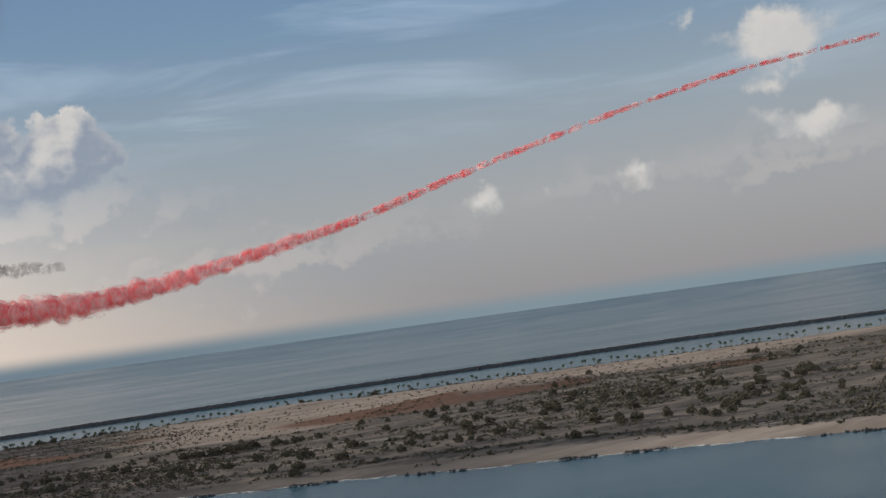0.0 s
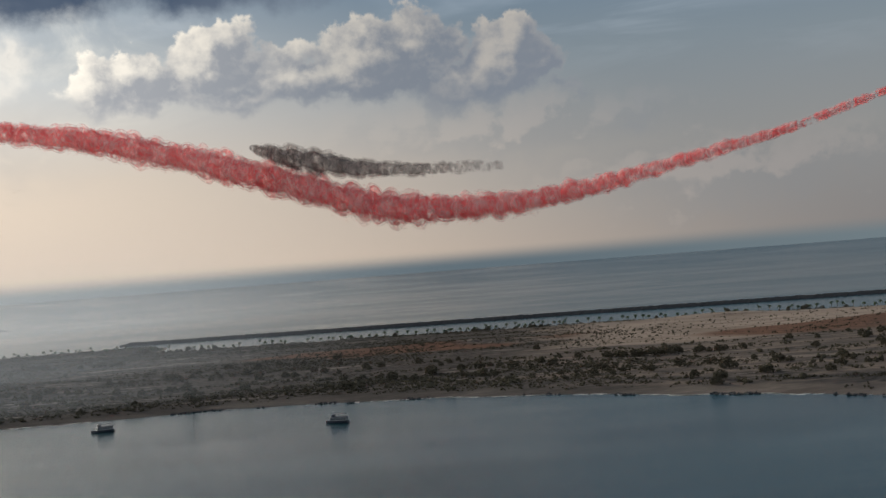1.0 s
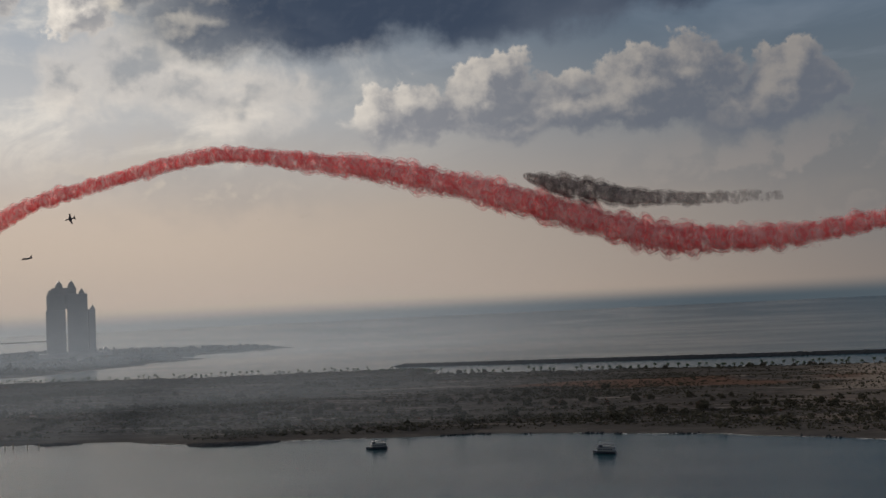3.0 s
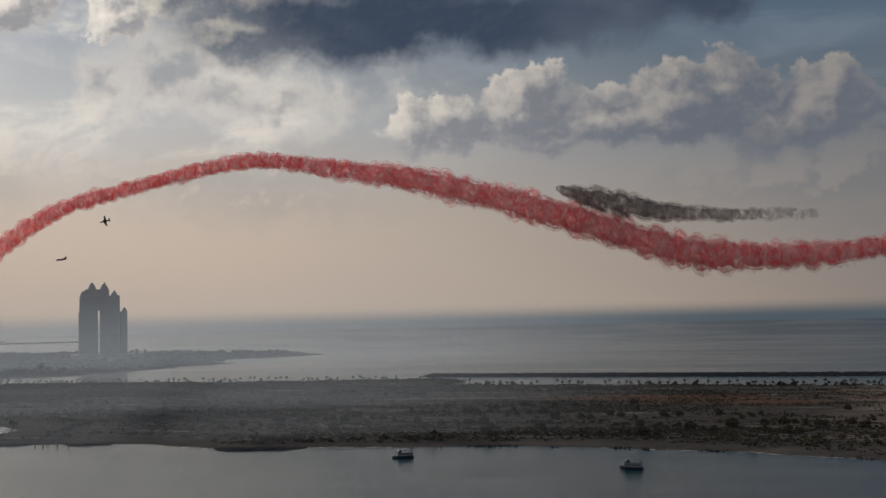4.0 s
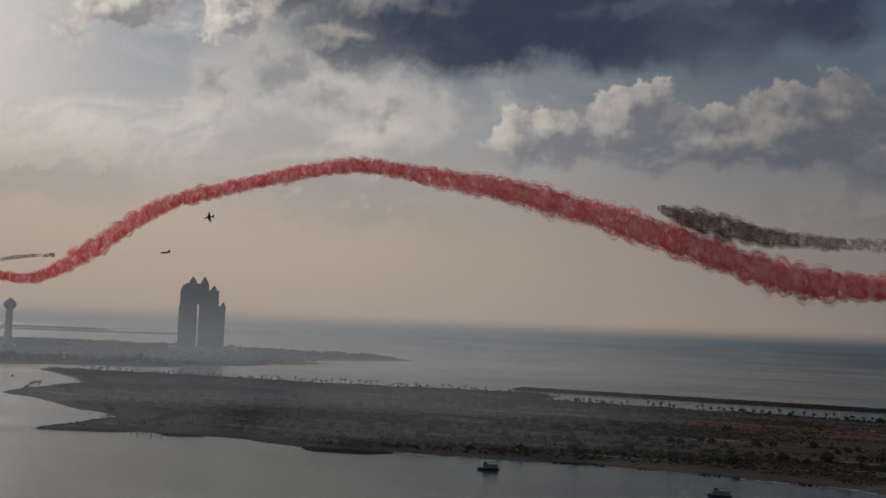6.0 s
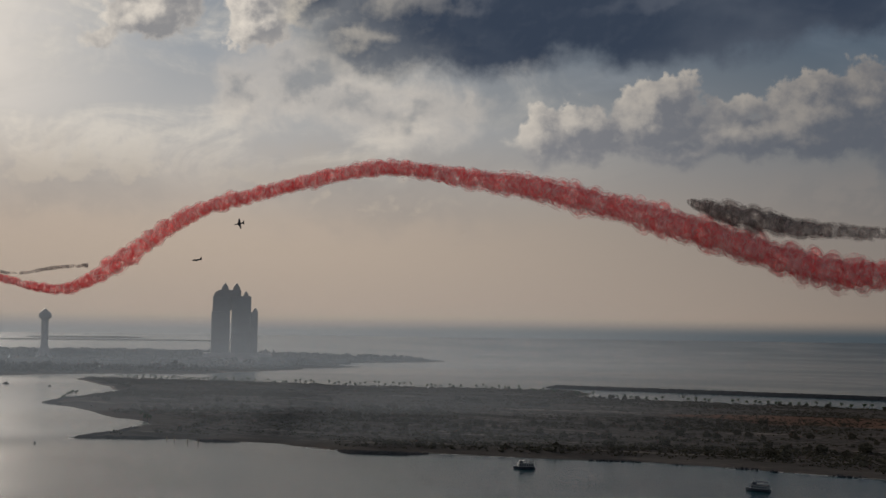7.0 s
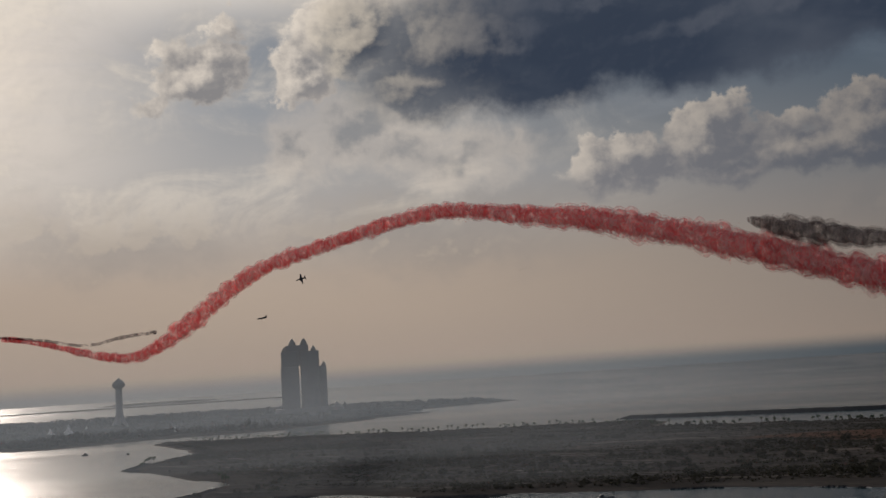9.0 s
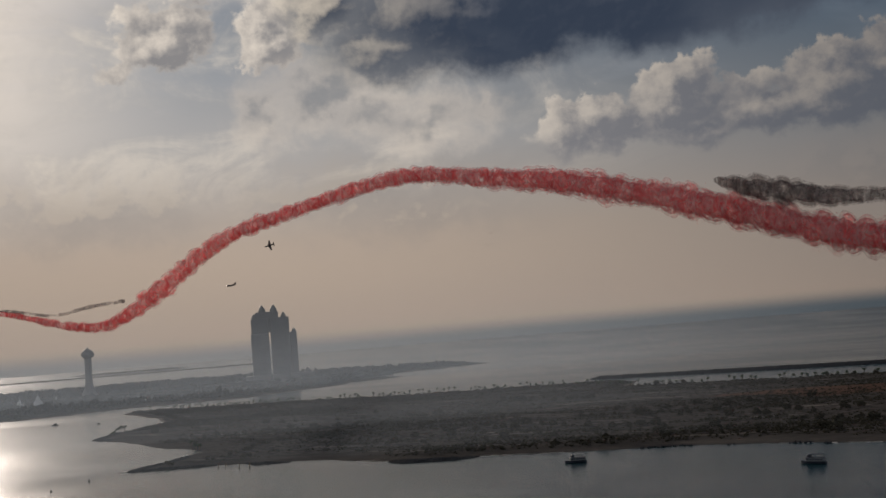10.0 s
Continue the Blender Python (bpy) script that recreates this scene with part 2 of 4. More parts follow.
def land():
    """Sand, scrub and beach; which of them lies where is a mask on the ground."""
    m, n, b = surface("island_ground", 0.95)
    v = place_of(n)
    scrub = n.mask("scrub")
    red = n.mask("red")
    streak = n.noise(n.vec("MULTIPLY", v, (0.012, 0.04, 0)), 1.0, 6, 0.65, 0.5)
    fine = n.noise(n.vec("MULTIPLY", v, (0.12, 0.25, 0)), 1.0, 5, 0.65)
    sand = n.mix(n.steps(streak, 0.35, 0.65), (0.20, 0.163, 0.135, 1), (0.30, 0.248, 0.205, 1))
    sand = n.mix(n.steps(fine, 0.55, 0.75, 0, 0.5), sand, (0.16, 0.125, 0.10, 1))
    bush = n.mix(n.steps(fine, 0.35, 0.65), (0.036, 0.034, 0.033, 1), (0.115, 0.104, 0.095, 1))
    cover = n.steps(n.math("ADD", n.math("ADD", n.math("MULTIPLY", streak, 0.9), n.math("MULTIPLY", fine, 0.5)), n.math("MULTIPLY", scrub, 0.55)), 0.95, 1.25)
    floor = n.mix(n.math("MULTIPLY", cover, n.steps(scrub, 0.0, 0.3)), sand, bush)
    lane = n.noise(n.vec("MULTIPLY", v, (0.006, 0.05, 0)), 1.0, 3, 0.5, 1.5)
    floor = n.mix(n.math("MULTIPLY", n.steps(lane, 0.60, 0.66), n.steps(fine, 0.35, 0.6, 0.15, 0.8)), floor, (0.22, 0.195, 0.17, 1))
    floor = n.mix(n.steps(n.math("MULTIPLY_ADD", streak, 0.5, red), 0.55, 0.9), floor, n.mix(n.steps(fine, 0.3, 0.7), (0.085, 0.058, 0.047, 1), (0.17, 0.100, 0.072, 1)))
    # cloud shadow over the near beach, painted as darker grey sand
    floor = n.mix(n.math("MULTIPLY", n.mask("cloud_shade"), n.steps(fine, 0.2, 0.6, 0.7, 1.0)), floor, n.mix(n.steps(streak, 0.35, 0.65), (0.066, 0.061, 0.057, 1), (0.105, 0.096, 0.088, 1)))
    n.put(b.inputs["Base Color"], floor)
    relief_to(n, b, n.math("ADD", fine, streak), 0.8, 1.5)
    return m


def leaf(name, colour):
    m, n, b = surface(name, 0.85)
    rnd = n.node("ShaderNodeNewGeometry").outputs["Random Per Island"]
    dark = tuple(c * 0.65 for c in colour)
    n.put(b.inputs["Base Color"], n.mix(rnd, (*dark, 1), (*colour, 1)))
    return m


def smoke(name, thin, thick):
    """Drifting puffs that let part of the light through: as thick as the mask says, torn by curling noise."""
    m, n, b = surface(name, 1.0)
    v = place_of(n)
    fine = n.noise(n.vec("MULTIPLY", v, (0.21, 0.21, 0.12)), 1.0, 6, 0.66, 1.2)
    rolls = n.noise(n.vec("MULTIPLY", v, (0.10, 0.10, 0.05)), 1.0, 3, 0.5, 0.8)
    curl = n.math("MULTIPLY_ADD", rolls, 0.35, n.math("MULTIPLY", fine, 0.65))
    body = n.mask("body")
    tr, both, gap = n.node("ShaderNodeBsdfTranslucent"), n.node("ShaderNodeMixShader"), n.node("ShaderNodeMixShader")
    both.inputs[0].default_value = 0.6
    col = n.mix(n.steps(fine, 0.42, 0.60), (*thin, 1), (*thick, 1))
    n.put(b.inputs["Base Color"], col), n.put(tr.inputs[0], col)
    # thin outer smoke breaks up into wisps, the core stays closed
    edge = n.math("MULTIPLY_ADD", body, -0.16, 0.47)
    n.put(gap.inputs[0], n.math("MULTIPLY", n.math("POWER", body, 0.7), n.steps(curl, edge, n.math("ADD", edge, 0.10), 0.03, 1.0), clamp=True))
    n.links.new(b.outputs[0], both.inputs[1]), n.links.new(tr.outputs[0], both.inputs[2])
    n.links.new(n.node("ShaderNodeBsdfTransparent").outputs[0], gap.inputs[1]), n.links.new(both.outputs[0], gap.inputs[2])
    n.links.new(gap.outputs[0], n.nodes["Material Output"].inputs[0])
    return m


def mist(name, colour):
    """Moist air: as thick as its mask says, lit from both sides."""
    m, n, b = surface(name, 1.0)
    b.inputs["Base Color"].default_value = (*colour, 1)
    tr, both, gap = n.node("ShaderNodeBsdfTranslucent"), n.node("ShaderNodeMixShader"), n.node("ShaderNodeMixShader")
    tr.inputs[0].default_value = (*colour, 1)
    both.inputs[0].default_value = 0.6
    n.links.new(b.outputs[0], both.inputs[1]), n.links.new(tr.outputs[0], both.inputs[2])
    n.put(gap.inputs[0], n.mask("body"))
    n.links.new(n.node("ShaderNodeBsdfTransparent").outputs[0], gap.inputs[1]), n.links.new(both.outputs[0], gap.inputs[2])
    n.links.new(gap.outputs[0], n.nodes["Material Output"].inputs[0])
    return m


WATER, LAND = water(), land()
ROCK = plain("breakwater_rock", (0.062, 0.062, 0.064), 0.95, spread=0.4, scale=0.5)
STONE = plain("hotel_stone", (0.30, 0.28, 0.265), 0.8, spread=0.12, scale=0.05)
TINTED = plain("tinted_glazing", (0.24, 0.235, 0.23), 0.6, spread=0.2, scale=0.1)
GLASS = plain("dark_glazing", (0.05, 0.06, 0.07), 0.2, spread=0.3, scale=0.1)
ROOF = plain("dome_metal", (0.30, 0.28, 0.25), 0.5, spread=0.15)
WHITE = plain("white_paint", (0.30, 0.30, 0.29), 0.45, spread=0.06)
HULL = plain("dark_hull", (0.05, 0.055, 0.07), 0.4, spread=0.2)
GREY = plain("grey_render", (0.13, 0.125, 0.12), 0.85, spread=0.2, scale=0.05)
BARK = plain("bark", (0.16, 0.12, 0.085), 0.95, spread=0.3, scale=2)
SCRUB = leaf("scrub_leaf", (0.088, 0.080, 0.058))
FAR_LEAF = leaf("dusty_leaf", (0.105, 0.105, 0.095))
FAR_SAND = plain("far_sand", (0.30, 0.27, 0.23), 0.95, spread=0.2, scale=0.02)
PALM = leaf("palm_leaf", (0.06, 0.085, 0.04))
JET = plain("jet_paint", (0.035, 0.035, 0.04), 0.35, spread=0.2)
RED = smoke("red_smoke", (1.0, 0.78, 0.74), (1.0, 0.17, 0.18))
SOOT = smoke("dark_smoke", (0.60, 0.50, 0.46), (0.22, 0.18, 0.17))
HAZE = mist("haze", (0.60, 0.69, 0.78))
# white colour that stands for light reflected at the waterline
GLINT = plain("white_glint", (0.72, 0.72, 0.70), 0.7, spread=0.1)
TENT = plain("tent_cloth", (0.8, 0.78, 0.74), 0.7, spread=0.05)


# ---- mesh helpers ----
def part(name, bm, material, parent=None, label="", smooth=False):
    me = bpy.data.meshes.new(name)
    bm.to_mesh(me)
    bm.free()
    me.materials.append(material)
    if smooth:
        me.shade_smooth()
    ob = new(name, me)
    ob.parent = parent
    if label:
        tagged(ob, label)
    return ob


def soup(name, verts, faces, material, parent=None, smooth=False):
    """One mesh from arrays of corners and faces."""
    me = bpy.data.meshes.new(name)
    me.from_pydata(verts.tolist() if hasattr(verts, "tolist") else verts, [], faces.tolist() if hasattr(faces, "tolist") else faces)
    me.materials.append(material)
    if smooth:
        me.shade_smooth()
    ob = new(name, me)
    ob.parent = parent
    return ob


def thing(name, label, category, m=None, group="", kind=""):
    e = new(name)
    e.empty_display_size = 0.5
    if m is not None:
        e.matrix_world = m
    return tagged(e, label, category, group, kind)


def box(bm, x0, x1, y0, y1, z0, z1, bevel=0.0):
    got = bmesh.ops.create_cube(bm, size=1, matrix=Matrix.Translation(((x0 + x1) / 2, (y0 + y1) / 2, (z0 + z1) / 2)) @ Matrix.Diagonal((x1 - x0, y1 - y0, z1 - z0, 1)))
    if bevel:
        bmesh.ops.bevel(bm, geom=list({e for v in got["verts"] for e in v.link_edges}), offset=bevel, segments=1, affect="EDGES")
    return bm


def turned(bm, profile, seg=12, at=(0, 0, 0)):
    """A body turned about the upright axis from (radius, height) pairs."""
    rings = []
    for r, z in profile:
        if r < 1e-4:
            rings.append([bm.verts.new((at[0], at[1], at[2] + z))])
        else:
            rings.append([bm.verts.new((at[0] + r * math.cos(2 * math.pi * i / seg), at[1] + r * math.sin(2 * math.pi * i / seg), at[2] + z)) for i in range(seg)])
    for a, b in zip(rings, rings[1:]):
        for i in range(seg):
            j = (i + 1) % seg
            if len(a) == 1:
                bm.faces.new((a[0], b[j], b[i]))
            elif len(b) == 1:
                bm.faces.new((a[i], a[j], b[0]))
            else:
                bm.faces.new((a[i], a[j], b[j], b[i]))
    return bm


OCTA_V = np.array([(1, 0, 0), (-1, 0, 0), (0, 1, 0), (0, -1, 0), (0, 0, 1), (0, 0, -1)], float)
OCTA_F = np.array([(0, 2, 4), (2, 1, 4), (1, 3, 4), (3, 0, 4), (2, 0, 5), (1, 2, 5), (3, 1, 5), (0, 3, 5)])


def clumps(centres, sizes, rng, flat=1.0):
    """Many small uneven eight-sided bits, turned at random."""
    k = len(centres)
    v = OCTA_V[None] * (0.55 + 0.9 * rng.random((k, 6, 1))) * sizes[:, None, None] * np.array([1, 1, flat])
    a = rng.random(k) * 6.283
    b = (rng.random(k) - 0.5) * 2.0
    ca, sa, cb, sb = np.cos(a)[:, None], np.sin(a)[:, None], np.cos(b)[:, None], np.sin(b)[:, None]
    x, y, z = v[..., 0], v[..., 1], v[..., 2]
    y, z = y * cb - z * sb, y * sb + z * cb
    v = np.stack([x * ca - y * sa, x * sa + y * ca, z], -1) + centres[:, None]
    f = OCTA_F[None] + 6 * np.arange(k)[:, None, None]
    return v.reshape(-1, 3), f.reshape(-1, 3)


def flakes(centres, sizes, rng):
    """Many thin six-cornered wisps, turned at random."""
    k = len(centres)
    q = np.arange(6) * math.pi / 3
    ring = np.stack([np.cos(q), np.sin(q)], 1)[None] * (0.45 + 0.75 * rng.random((k, 6, 1))) * sizes[:, None, None]
    a = rng.normal(size=(k, 3))
    a /= np.linalg.norm(a, axis=1)[:, None]
    b = np.cross(a, rng.normal(size=(k, 3)))
    b /= np.linalg.norm(b, axis=1)[:, None]
    v = centres[:, None] + ring[..., :1] * a[:, None] + ring[..., 1:] * b[:, None]
    f = np.array([(0, 1, 2), (0, 2, 3), (0, 3, 4), (0, 4, 5)])[None] + 6 * np.arange(k)[:, None, None]
    return v.reshape(-1, 3), f.reshape(-1, 3)


def inside(px, py, outline):
    """Signed distance to an outline, positive within."""
    o = np.array(outline, float)
    best = np.full(px.shape, 1e18)
    within = np.zeros(px.shape, bool)
    for (ax, ay), (bx, by) in zip(o, np.roll(o, -1, 0)):
        dx, dy = bx - ax, by - ay
        t = np.clip(((px - ax) * dx + (py - ay) * dy) / (dx * dx + dy * dy), 0, 1)
        best = np.minimum(best, (px - ax - t * dx) ** 2 + (py - ay - t * dy) ** 2)
        if ay != by:
            within ^= ((ay > py) != (by > py)) & (px < dx * (py - ay) / dy + ax)
    return np.where(within, 1, -1) * np.sqrt(best)


def waves2(x, y, scale, seed, octaves=4):
    """Smooth pseudo-noise from a few turned sines, about -1 to 1."""
    rng = np.random.default_rng(seed)
    out = np.zeros_like(x)
    for o in range(octaves):
        for _ in range(4):
            a, ph = rng.random() * 6.283, rng.random() * 6.283
            k = 2 ** o / scale * (0.7 + 0.6 * rng.random())
            out += np.sin((x * math.cos(a) + y * math.sin(a)) * k + ph + 1.3 * np.sin((y * math.cos(a) - x * math.sin(a)) * k * 0.7 + ph * 2)) / 2 ** (o * 0.8) / 4
    return out


def terrain(name, outline, step, height, material, masks, box_to):
    """Ground that rises out of the sea along an outline."""
    x0, x1, y0, y1 = box_to
    gx, gy = np.meshgrid(np.arange(x0, x1, step), np.arange(y0, y1, step))
    d = inside(gx, gy, outline) + 5 * waves2(gx, gy, 22, 3, 3)
    z = height(gx, gy, d)
    ny, nx = gx.shape
    idx = np.arange(nx * ny).reshape(ny, nx)
    quad = np.stack([idx[:-1, :-1], idx[:-1, 1:], idx[1:, 1:], idx[1:, :-1]], -1).reshape(-1, 4)
    keep = (d.reshape(-1)[quad] > -14).any(1)
    quad = quad[keep]
    used = np.unique(quad)
    back = np.zeros(nx * ny, int)
    back[used] = np.arange(len(used))
    verts = np.stack([gx, gy, z], -1).reshape(-1, 3)[used]
    ob = soup(name, verts, back[quad], material, smooth=True)
    for key, fn in masks.items():
        layer = ob.data.attributes.new(key, "FLOAT", "POINT")
        layer.data.foreach_set("value", fn(gx, gy, d).reshape(-1)[used].astype(np.float32))
    return ob


# ---- sea ----
def build_sea():
    radii = np.concatenate([np.linspace(2, 400, 6), np.linspace(600, 3400, 14), np.linspace(3500, 4950, 12)])
    seg = 96
    a = np.arange(seg) * 2 * math.pi / seg
    verts = [(0, 0, 0)]
    # far out the sheet lifts a little, so that its rim lies on the horizon
    for r in radii:
        z = 55.0 * max(0.0, (r - 3500) / 1450) ** 1.6
        verts += [(r * math.cos(t), r * math.sin(t), z) for t in a]
    faces = [(0, 1 + i, 1 + (i + 1) % seg) for i in range(seg)]
    for k in range(len(radii) - 1):
        o = 1 + k * seg
        faces += [(o + i, o + seg + i, o + seg + (i + 1) % seg, o + (i + 1) % seg) for i in range(seg)]
    tagged(soup("water", verts, faces, WATER, smooth=True), "calm grey-green sea with small ripples", "sea", kind="structure")


build_sea()

# ---- the low island ----
ISLAND = [(-616, 640), (-590, 654), (-533, 678), (-470, 681), (-406, 670), (-350, 681), (-285, 699), (-230, 708), (-170, 712), (-105, 707), (-30, 688), (32, 655),
          (90, 625), (147, 591), (213, 556), (271, 517), (333, 477), (430, 410), (560, 320), (900, 250), (1300, 340), (1350, 900), (1060, 1085), (829, 1162), (656, 1200), (472, 1251), (333, 1283),
          (186, 1322), (-3, 1341), (-134, 1346), (-254, 1350), (-462, 1357), (-500, 1385), (-520, 1480), (-560, 1492), (-639, 1490), (-750, 1450), (-970, 1425), (-1194, 1412), (-1330, 1400), (-1319, 1351),
          (-1236, 1296), (-1113, 1210), (-1021, 1125), (-1007, 1065), (-978, 1000), (-928, 914), (-827, 859), (-744, 809), (-690, 785), (-655, 764), (-632, 705)]


def bump_at(x, y, cx, cy, rx, ry):
    return np.exp(-(((x - cx) / rx) ** 2 + ((y - cy) / ry) ** 2))


def island_height(x, y, d):
    z = np.where(d < 0, d * 0.12, np.minimum(d * 0.10, 2.2)) + np.clip((d - 20) / 30, 0, 1) * (0.7 + 0.7 * waves2(x, y, 60, 5))
    return z + 8 * bump_at(x, y, 305, 1025, 110, 40) + 4 * bump_at(x, y, -120, 1110, 110, 25) + 3 * bump_at(x, y, 40, 1240, 60, 22) + 4 * bump_at(x, y, 150, 1260, 70, 22)


def scrub_mask(x, y, d):
    near = 1 - np.clip((y - 935 - 0.12 * x + 45 * waves2(x, y, 120, 8, 3)) / 60, 0, 1)
    west = np.clip((110 - x) / 200, 0, 1)
    v = np.maximum(near * 0.84, west * 1.2)
    line = np.exp(-((d - 50) / 4.5) ** 2) + 0.8 * np.exp(-((d - 35) / 2.5) ** 2)
    v = np.maximum(v, 1.4 * line * (y < 900))
    return v * np.clip((d - np.where(x < -430, -4, np.where(x < -250, 4, np.where(x < 0, 8, np.where(x < 150, 13, 22))))) / 12, 0, 1)


def red_mask(x, y, d):
    return np.clip(2.2 * bump_at(x, y, 290, 1020, 140, 56) + 1.7 * bump_at(x, y, -140, 1090, 150, 60) + 0.8 * bump_at(x, y, 520, 940, 50, 40) + 0.6 * bump_at(x, y, 20, 1150, 60, 20), 0, 1) * np.clip(0.75 + 0.6 * waves2(x, y, 50, 9, 3), 0, 1)


# where the painted cloud shadow lies: the beach strip, fading out eastwards
def cloud_shade_mask(x, y, d):
    return np.clip((230 - x) / 200, 0, 1) * np.clip((34 + 6 * waves2(x, y, 40, 13, 2) - d) / 8, 0, 1) * (y < 1000)


ground = terrain("ground", ISLAND, 7.0, island_height, LAND, {"scrub": scrub_mask, "red": red_mask, "cloud_shade": cloud_shade_mask}, (-1380, 1400, 230, 1520))
tagged(ground, "low sandy island with dry scrub and a pale beach", "island", kind="structure")


def ground_z(x, y):
    x, y = np.array([x], float), np.array([y], float)
    d = inside(x, y, ISLAND) + 5 * waves2(x, y, 22, 3, 3)
    return float(island_height(x, y, d)[0]), float(d[0])


# ---- breakwater ----
def ridge(name, line, half, top, material, label, category, step=3.0, seed=1):
    """A rubble mound along a line, uneven from stone to stone."""
    rng = np.random.default_rng(seed)
    pts, run = [], 0.0
    for (ax, ay), (bx, by) in zip(line, line[1:]):
        n = max(1, int(math.hypot(bx - ax, by - ay) / step))
        pts += [(ax + (bx - ax) * i / n, ay + (by - ay) * i / n) for i in range(n)]
    pts = np.array(pts + [line[-1]], float)
    tan = np.gradient(pts, axis=0)
    tan /= np.linalg.norm(tan, axis=1)[:, None]
    nor = np.stack([-tan[:, 1], tan[:, 0]], 1)
    prof = [(-1.0, -0.5), (-0.75, 0.25), (-0.45, 0.75), (-0.2, 1.0), (0.2, 1.0), (0.45, 0.75), (0.75, 0.25), (1.0, -0.5)]
    verts = []
    taper = np.minimum(1, np.minimum(np.arange(len(pts)) + 1.5, len(pts) - np.arange(len(pts)) + 0.5) / 6)
    for p, n, t in zip(pts, nor, taper):
        for u, h in prof:
            q = p + n * u * half * t
            verts.append((q[0] + rng.normal() * 0.5, q[1] + rng.normal() * 0.5, h * top * t + rng.normal() * 0.28))
    k = len(prof)
    faces = [(a * k + i, (a + 1) * k + i, (a + 1) * k + i + 1, a * k + i + 1) for a in range(len(pts) - 1) for i in range(k - 1)]
    return tagged(soup(name, verts, faces, material), label, category, kind="structure")


ridge("breakwater", [(-632, 1592), (-315, 1580), (0, 1572), (407, 1550), (754, 1505), (1040, 1410), (1400, 1240)], 9, 4.6, ROCK, "long dark rubble breakwater standing in the sea", "breakwater")

# ---- far peninsula ----
CAPE = [(-2050, 1400), (-1560, 1290), (-1500, 1320), (-1462, 1470), (-1410, 1560), (-1298, 1635), (-1318, 1760), (-1306, 1880), (-1304, 1975), (-1350, 2030), (-1306, 2110), (-1306, 2200), (-1400, 2260), (-1500, 2420),
        (-1462, 2450), (-1395, 2640), (-1378, 2760), (-1440, 2850),
        (-1700, 2900), (-2100, 2950), (-2700, 2900), (-3200, 2500), (-3300, 2000), (-2800, 1500)]


def cape_height(x, y, d):
    return np.where(d < 0, d * 0.12, np.minimum(d * 0.08, 2.5)) + np.clip((d - 20) / 60, 0, 1) * (1.0 + 0.7 * waves2(x, y, 90, 15))


cape = terrain("headland", CAPE, 16.0, cape_height, LAND, {"scrub": lambda x, y, d: 1.2 * np.clip((d + 5) / 12, 0, 1), "red": lambda x, y, d: 0 * d}, (-3360, -1200, 1240, 3000))
tagged(cape, "low built-up headland with trees along the shore", "headland", kind="structure")

# ---- hotel ----
def build_hotel(at, turn):
    hotel = thing("hotel_tower", "tall stone hotel of twin joined towers with pointed domes", "hotel", pose(*at, 0, 0, turn))

    def block(name, x0, x1, y0, y1, z1):
        bm = bmesh.new()
        box(bm, x0, x1, y0, y1, -3, z1, 1.2)
        w = part(name, bm, STONE, hotel)
        # bands of glazing, floor by floor
        z = 8.0
        bands = bmesh.new()
        while z < z1 - 6:
            box(bands, x0 + 3, x1 - 3, y0 - 0.25, y0 + 0.5, z, z + 1.9)
            z += 3.9
        part("glazing", bands, TINTED, w)

    block("wing", -43, -1.8, -16, 16, 116)
    block("wing", -41, -2.2, -13, 13, 151)
    block("wing", 1.6, 45, -16, 16, 151)
    block("wing", 45.2, 61, -13, 13, 116)
    bm = bmesh.new()
    box(bm, -30, 22, -11, 11, 118, 165, 1.0)
    part("bridge_block", bm, STONE, hotel)
    bm = bmesh.new()
    box(bm, -60, 95, -30, 30, -3, 22, 1.0)
    part("podium", bm, STONE, hotel)
    for x, z, r, h in ((-14.5, 164.5, 8.5, 17), (11.5, 164.5, 8.5, 17), (-33, 150.5, 6.5, 13), (33, 150.5, 6.5, 13), (55, 115.5, 5.5, 10), (80, 21.5, 7, 11)):
        bm = bmesh.new()
        turned(bm, [(r, 0), (r, h * 0.12), (r * 0.93, h * 0.3), (r * 0.72, h * 0.52), (r * 0.4, h * 0.76), (r * 0.1, h * 0.95), (0, h * 1.05)], 14, (x, 0, z))
        part("dome", bm, ROOF, hotel, smooth=True)
    return hotel


hp = from_angles(37.07, 0, 2700)
build_hotel((hp.x, hp.y, 3.0), 36.9)


def build_lookout(at):
    t = thing("lookout_tower", "slender concrete lookout tower with a mushroom-shaped head", "tower", pose(*at))
    bm = bmesh.new()
    turned(bm, [(27, -3), (20, 8), (13, 20), (8.6, 34), (7.8, 45), (7.8, 92)], 20)
    part("shaft", bm, STONE, t, smooth=True)
    bm = bmesh.new()
    turned(bm, [(7.8, 92), (14, 97), (14.4, 101), (13, 106), (8, 111), (3, 114), (0, 118)], 20)
    part("head", bm, ROOF, t, smooth=True)


mp = from_angles(45.6, 0, 2750)
build_lookout((mp.x, mp.y, 3.0))


# ---- vegetation on the island ----
def scatter(count, seed, region, accept):
    """Random ground places on the island that pass the test."""
    rng = np.random.default_rng(seed)
    x0, x1, y0, y1 = region
    x, y = x0 + (x1 - x0) * rng.random(count), y0 + (y1 - y0) * rng.random(count)
    d = inside(x, y, ISLAND) + 5 * waves2(x, y, 22, 3, 3)
    ok = (d > 14) & (rng.random(count) < accept(x, y, d))
    return x[ok], y[ok], island_height(x[ok], y[ok], d[ok])


def far_row(y, d):
    return (y > 1120) * np.clip((30 - d) / 8, 0, 1)


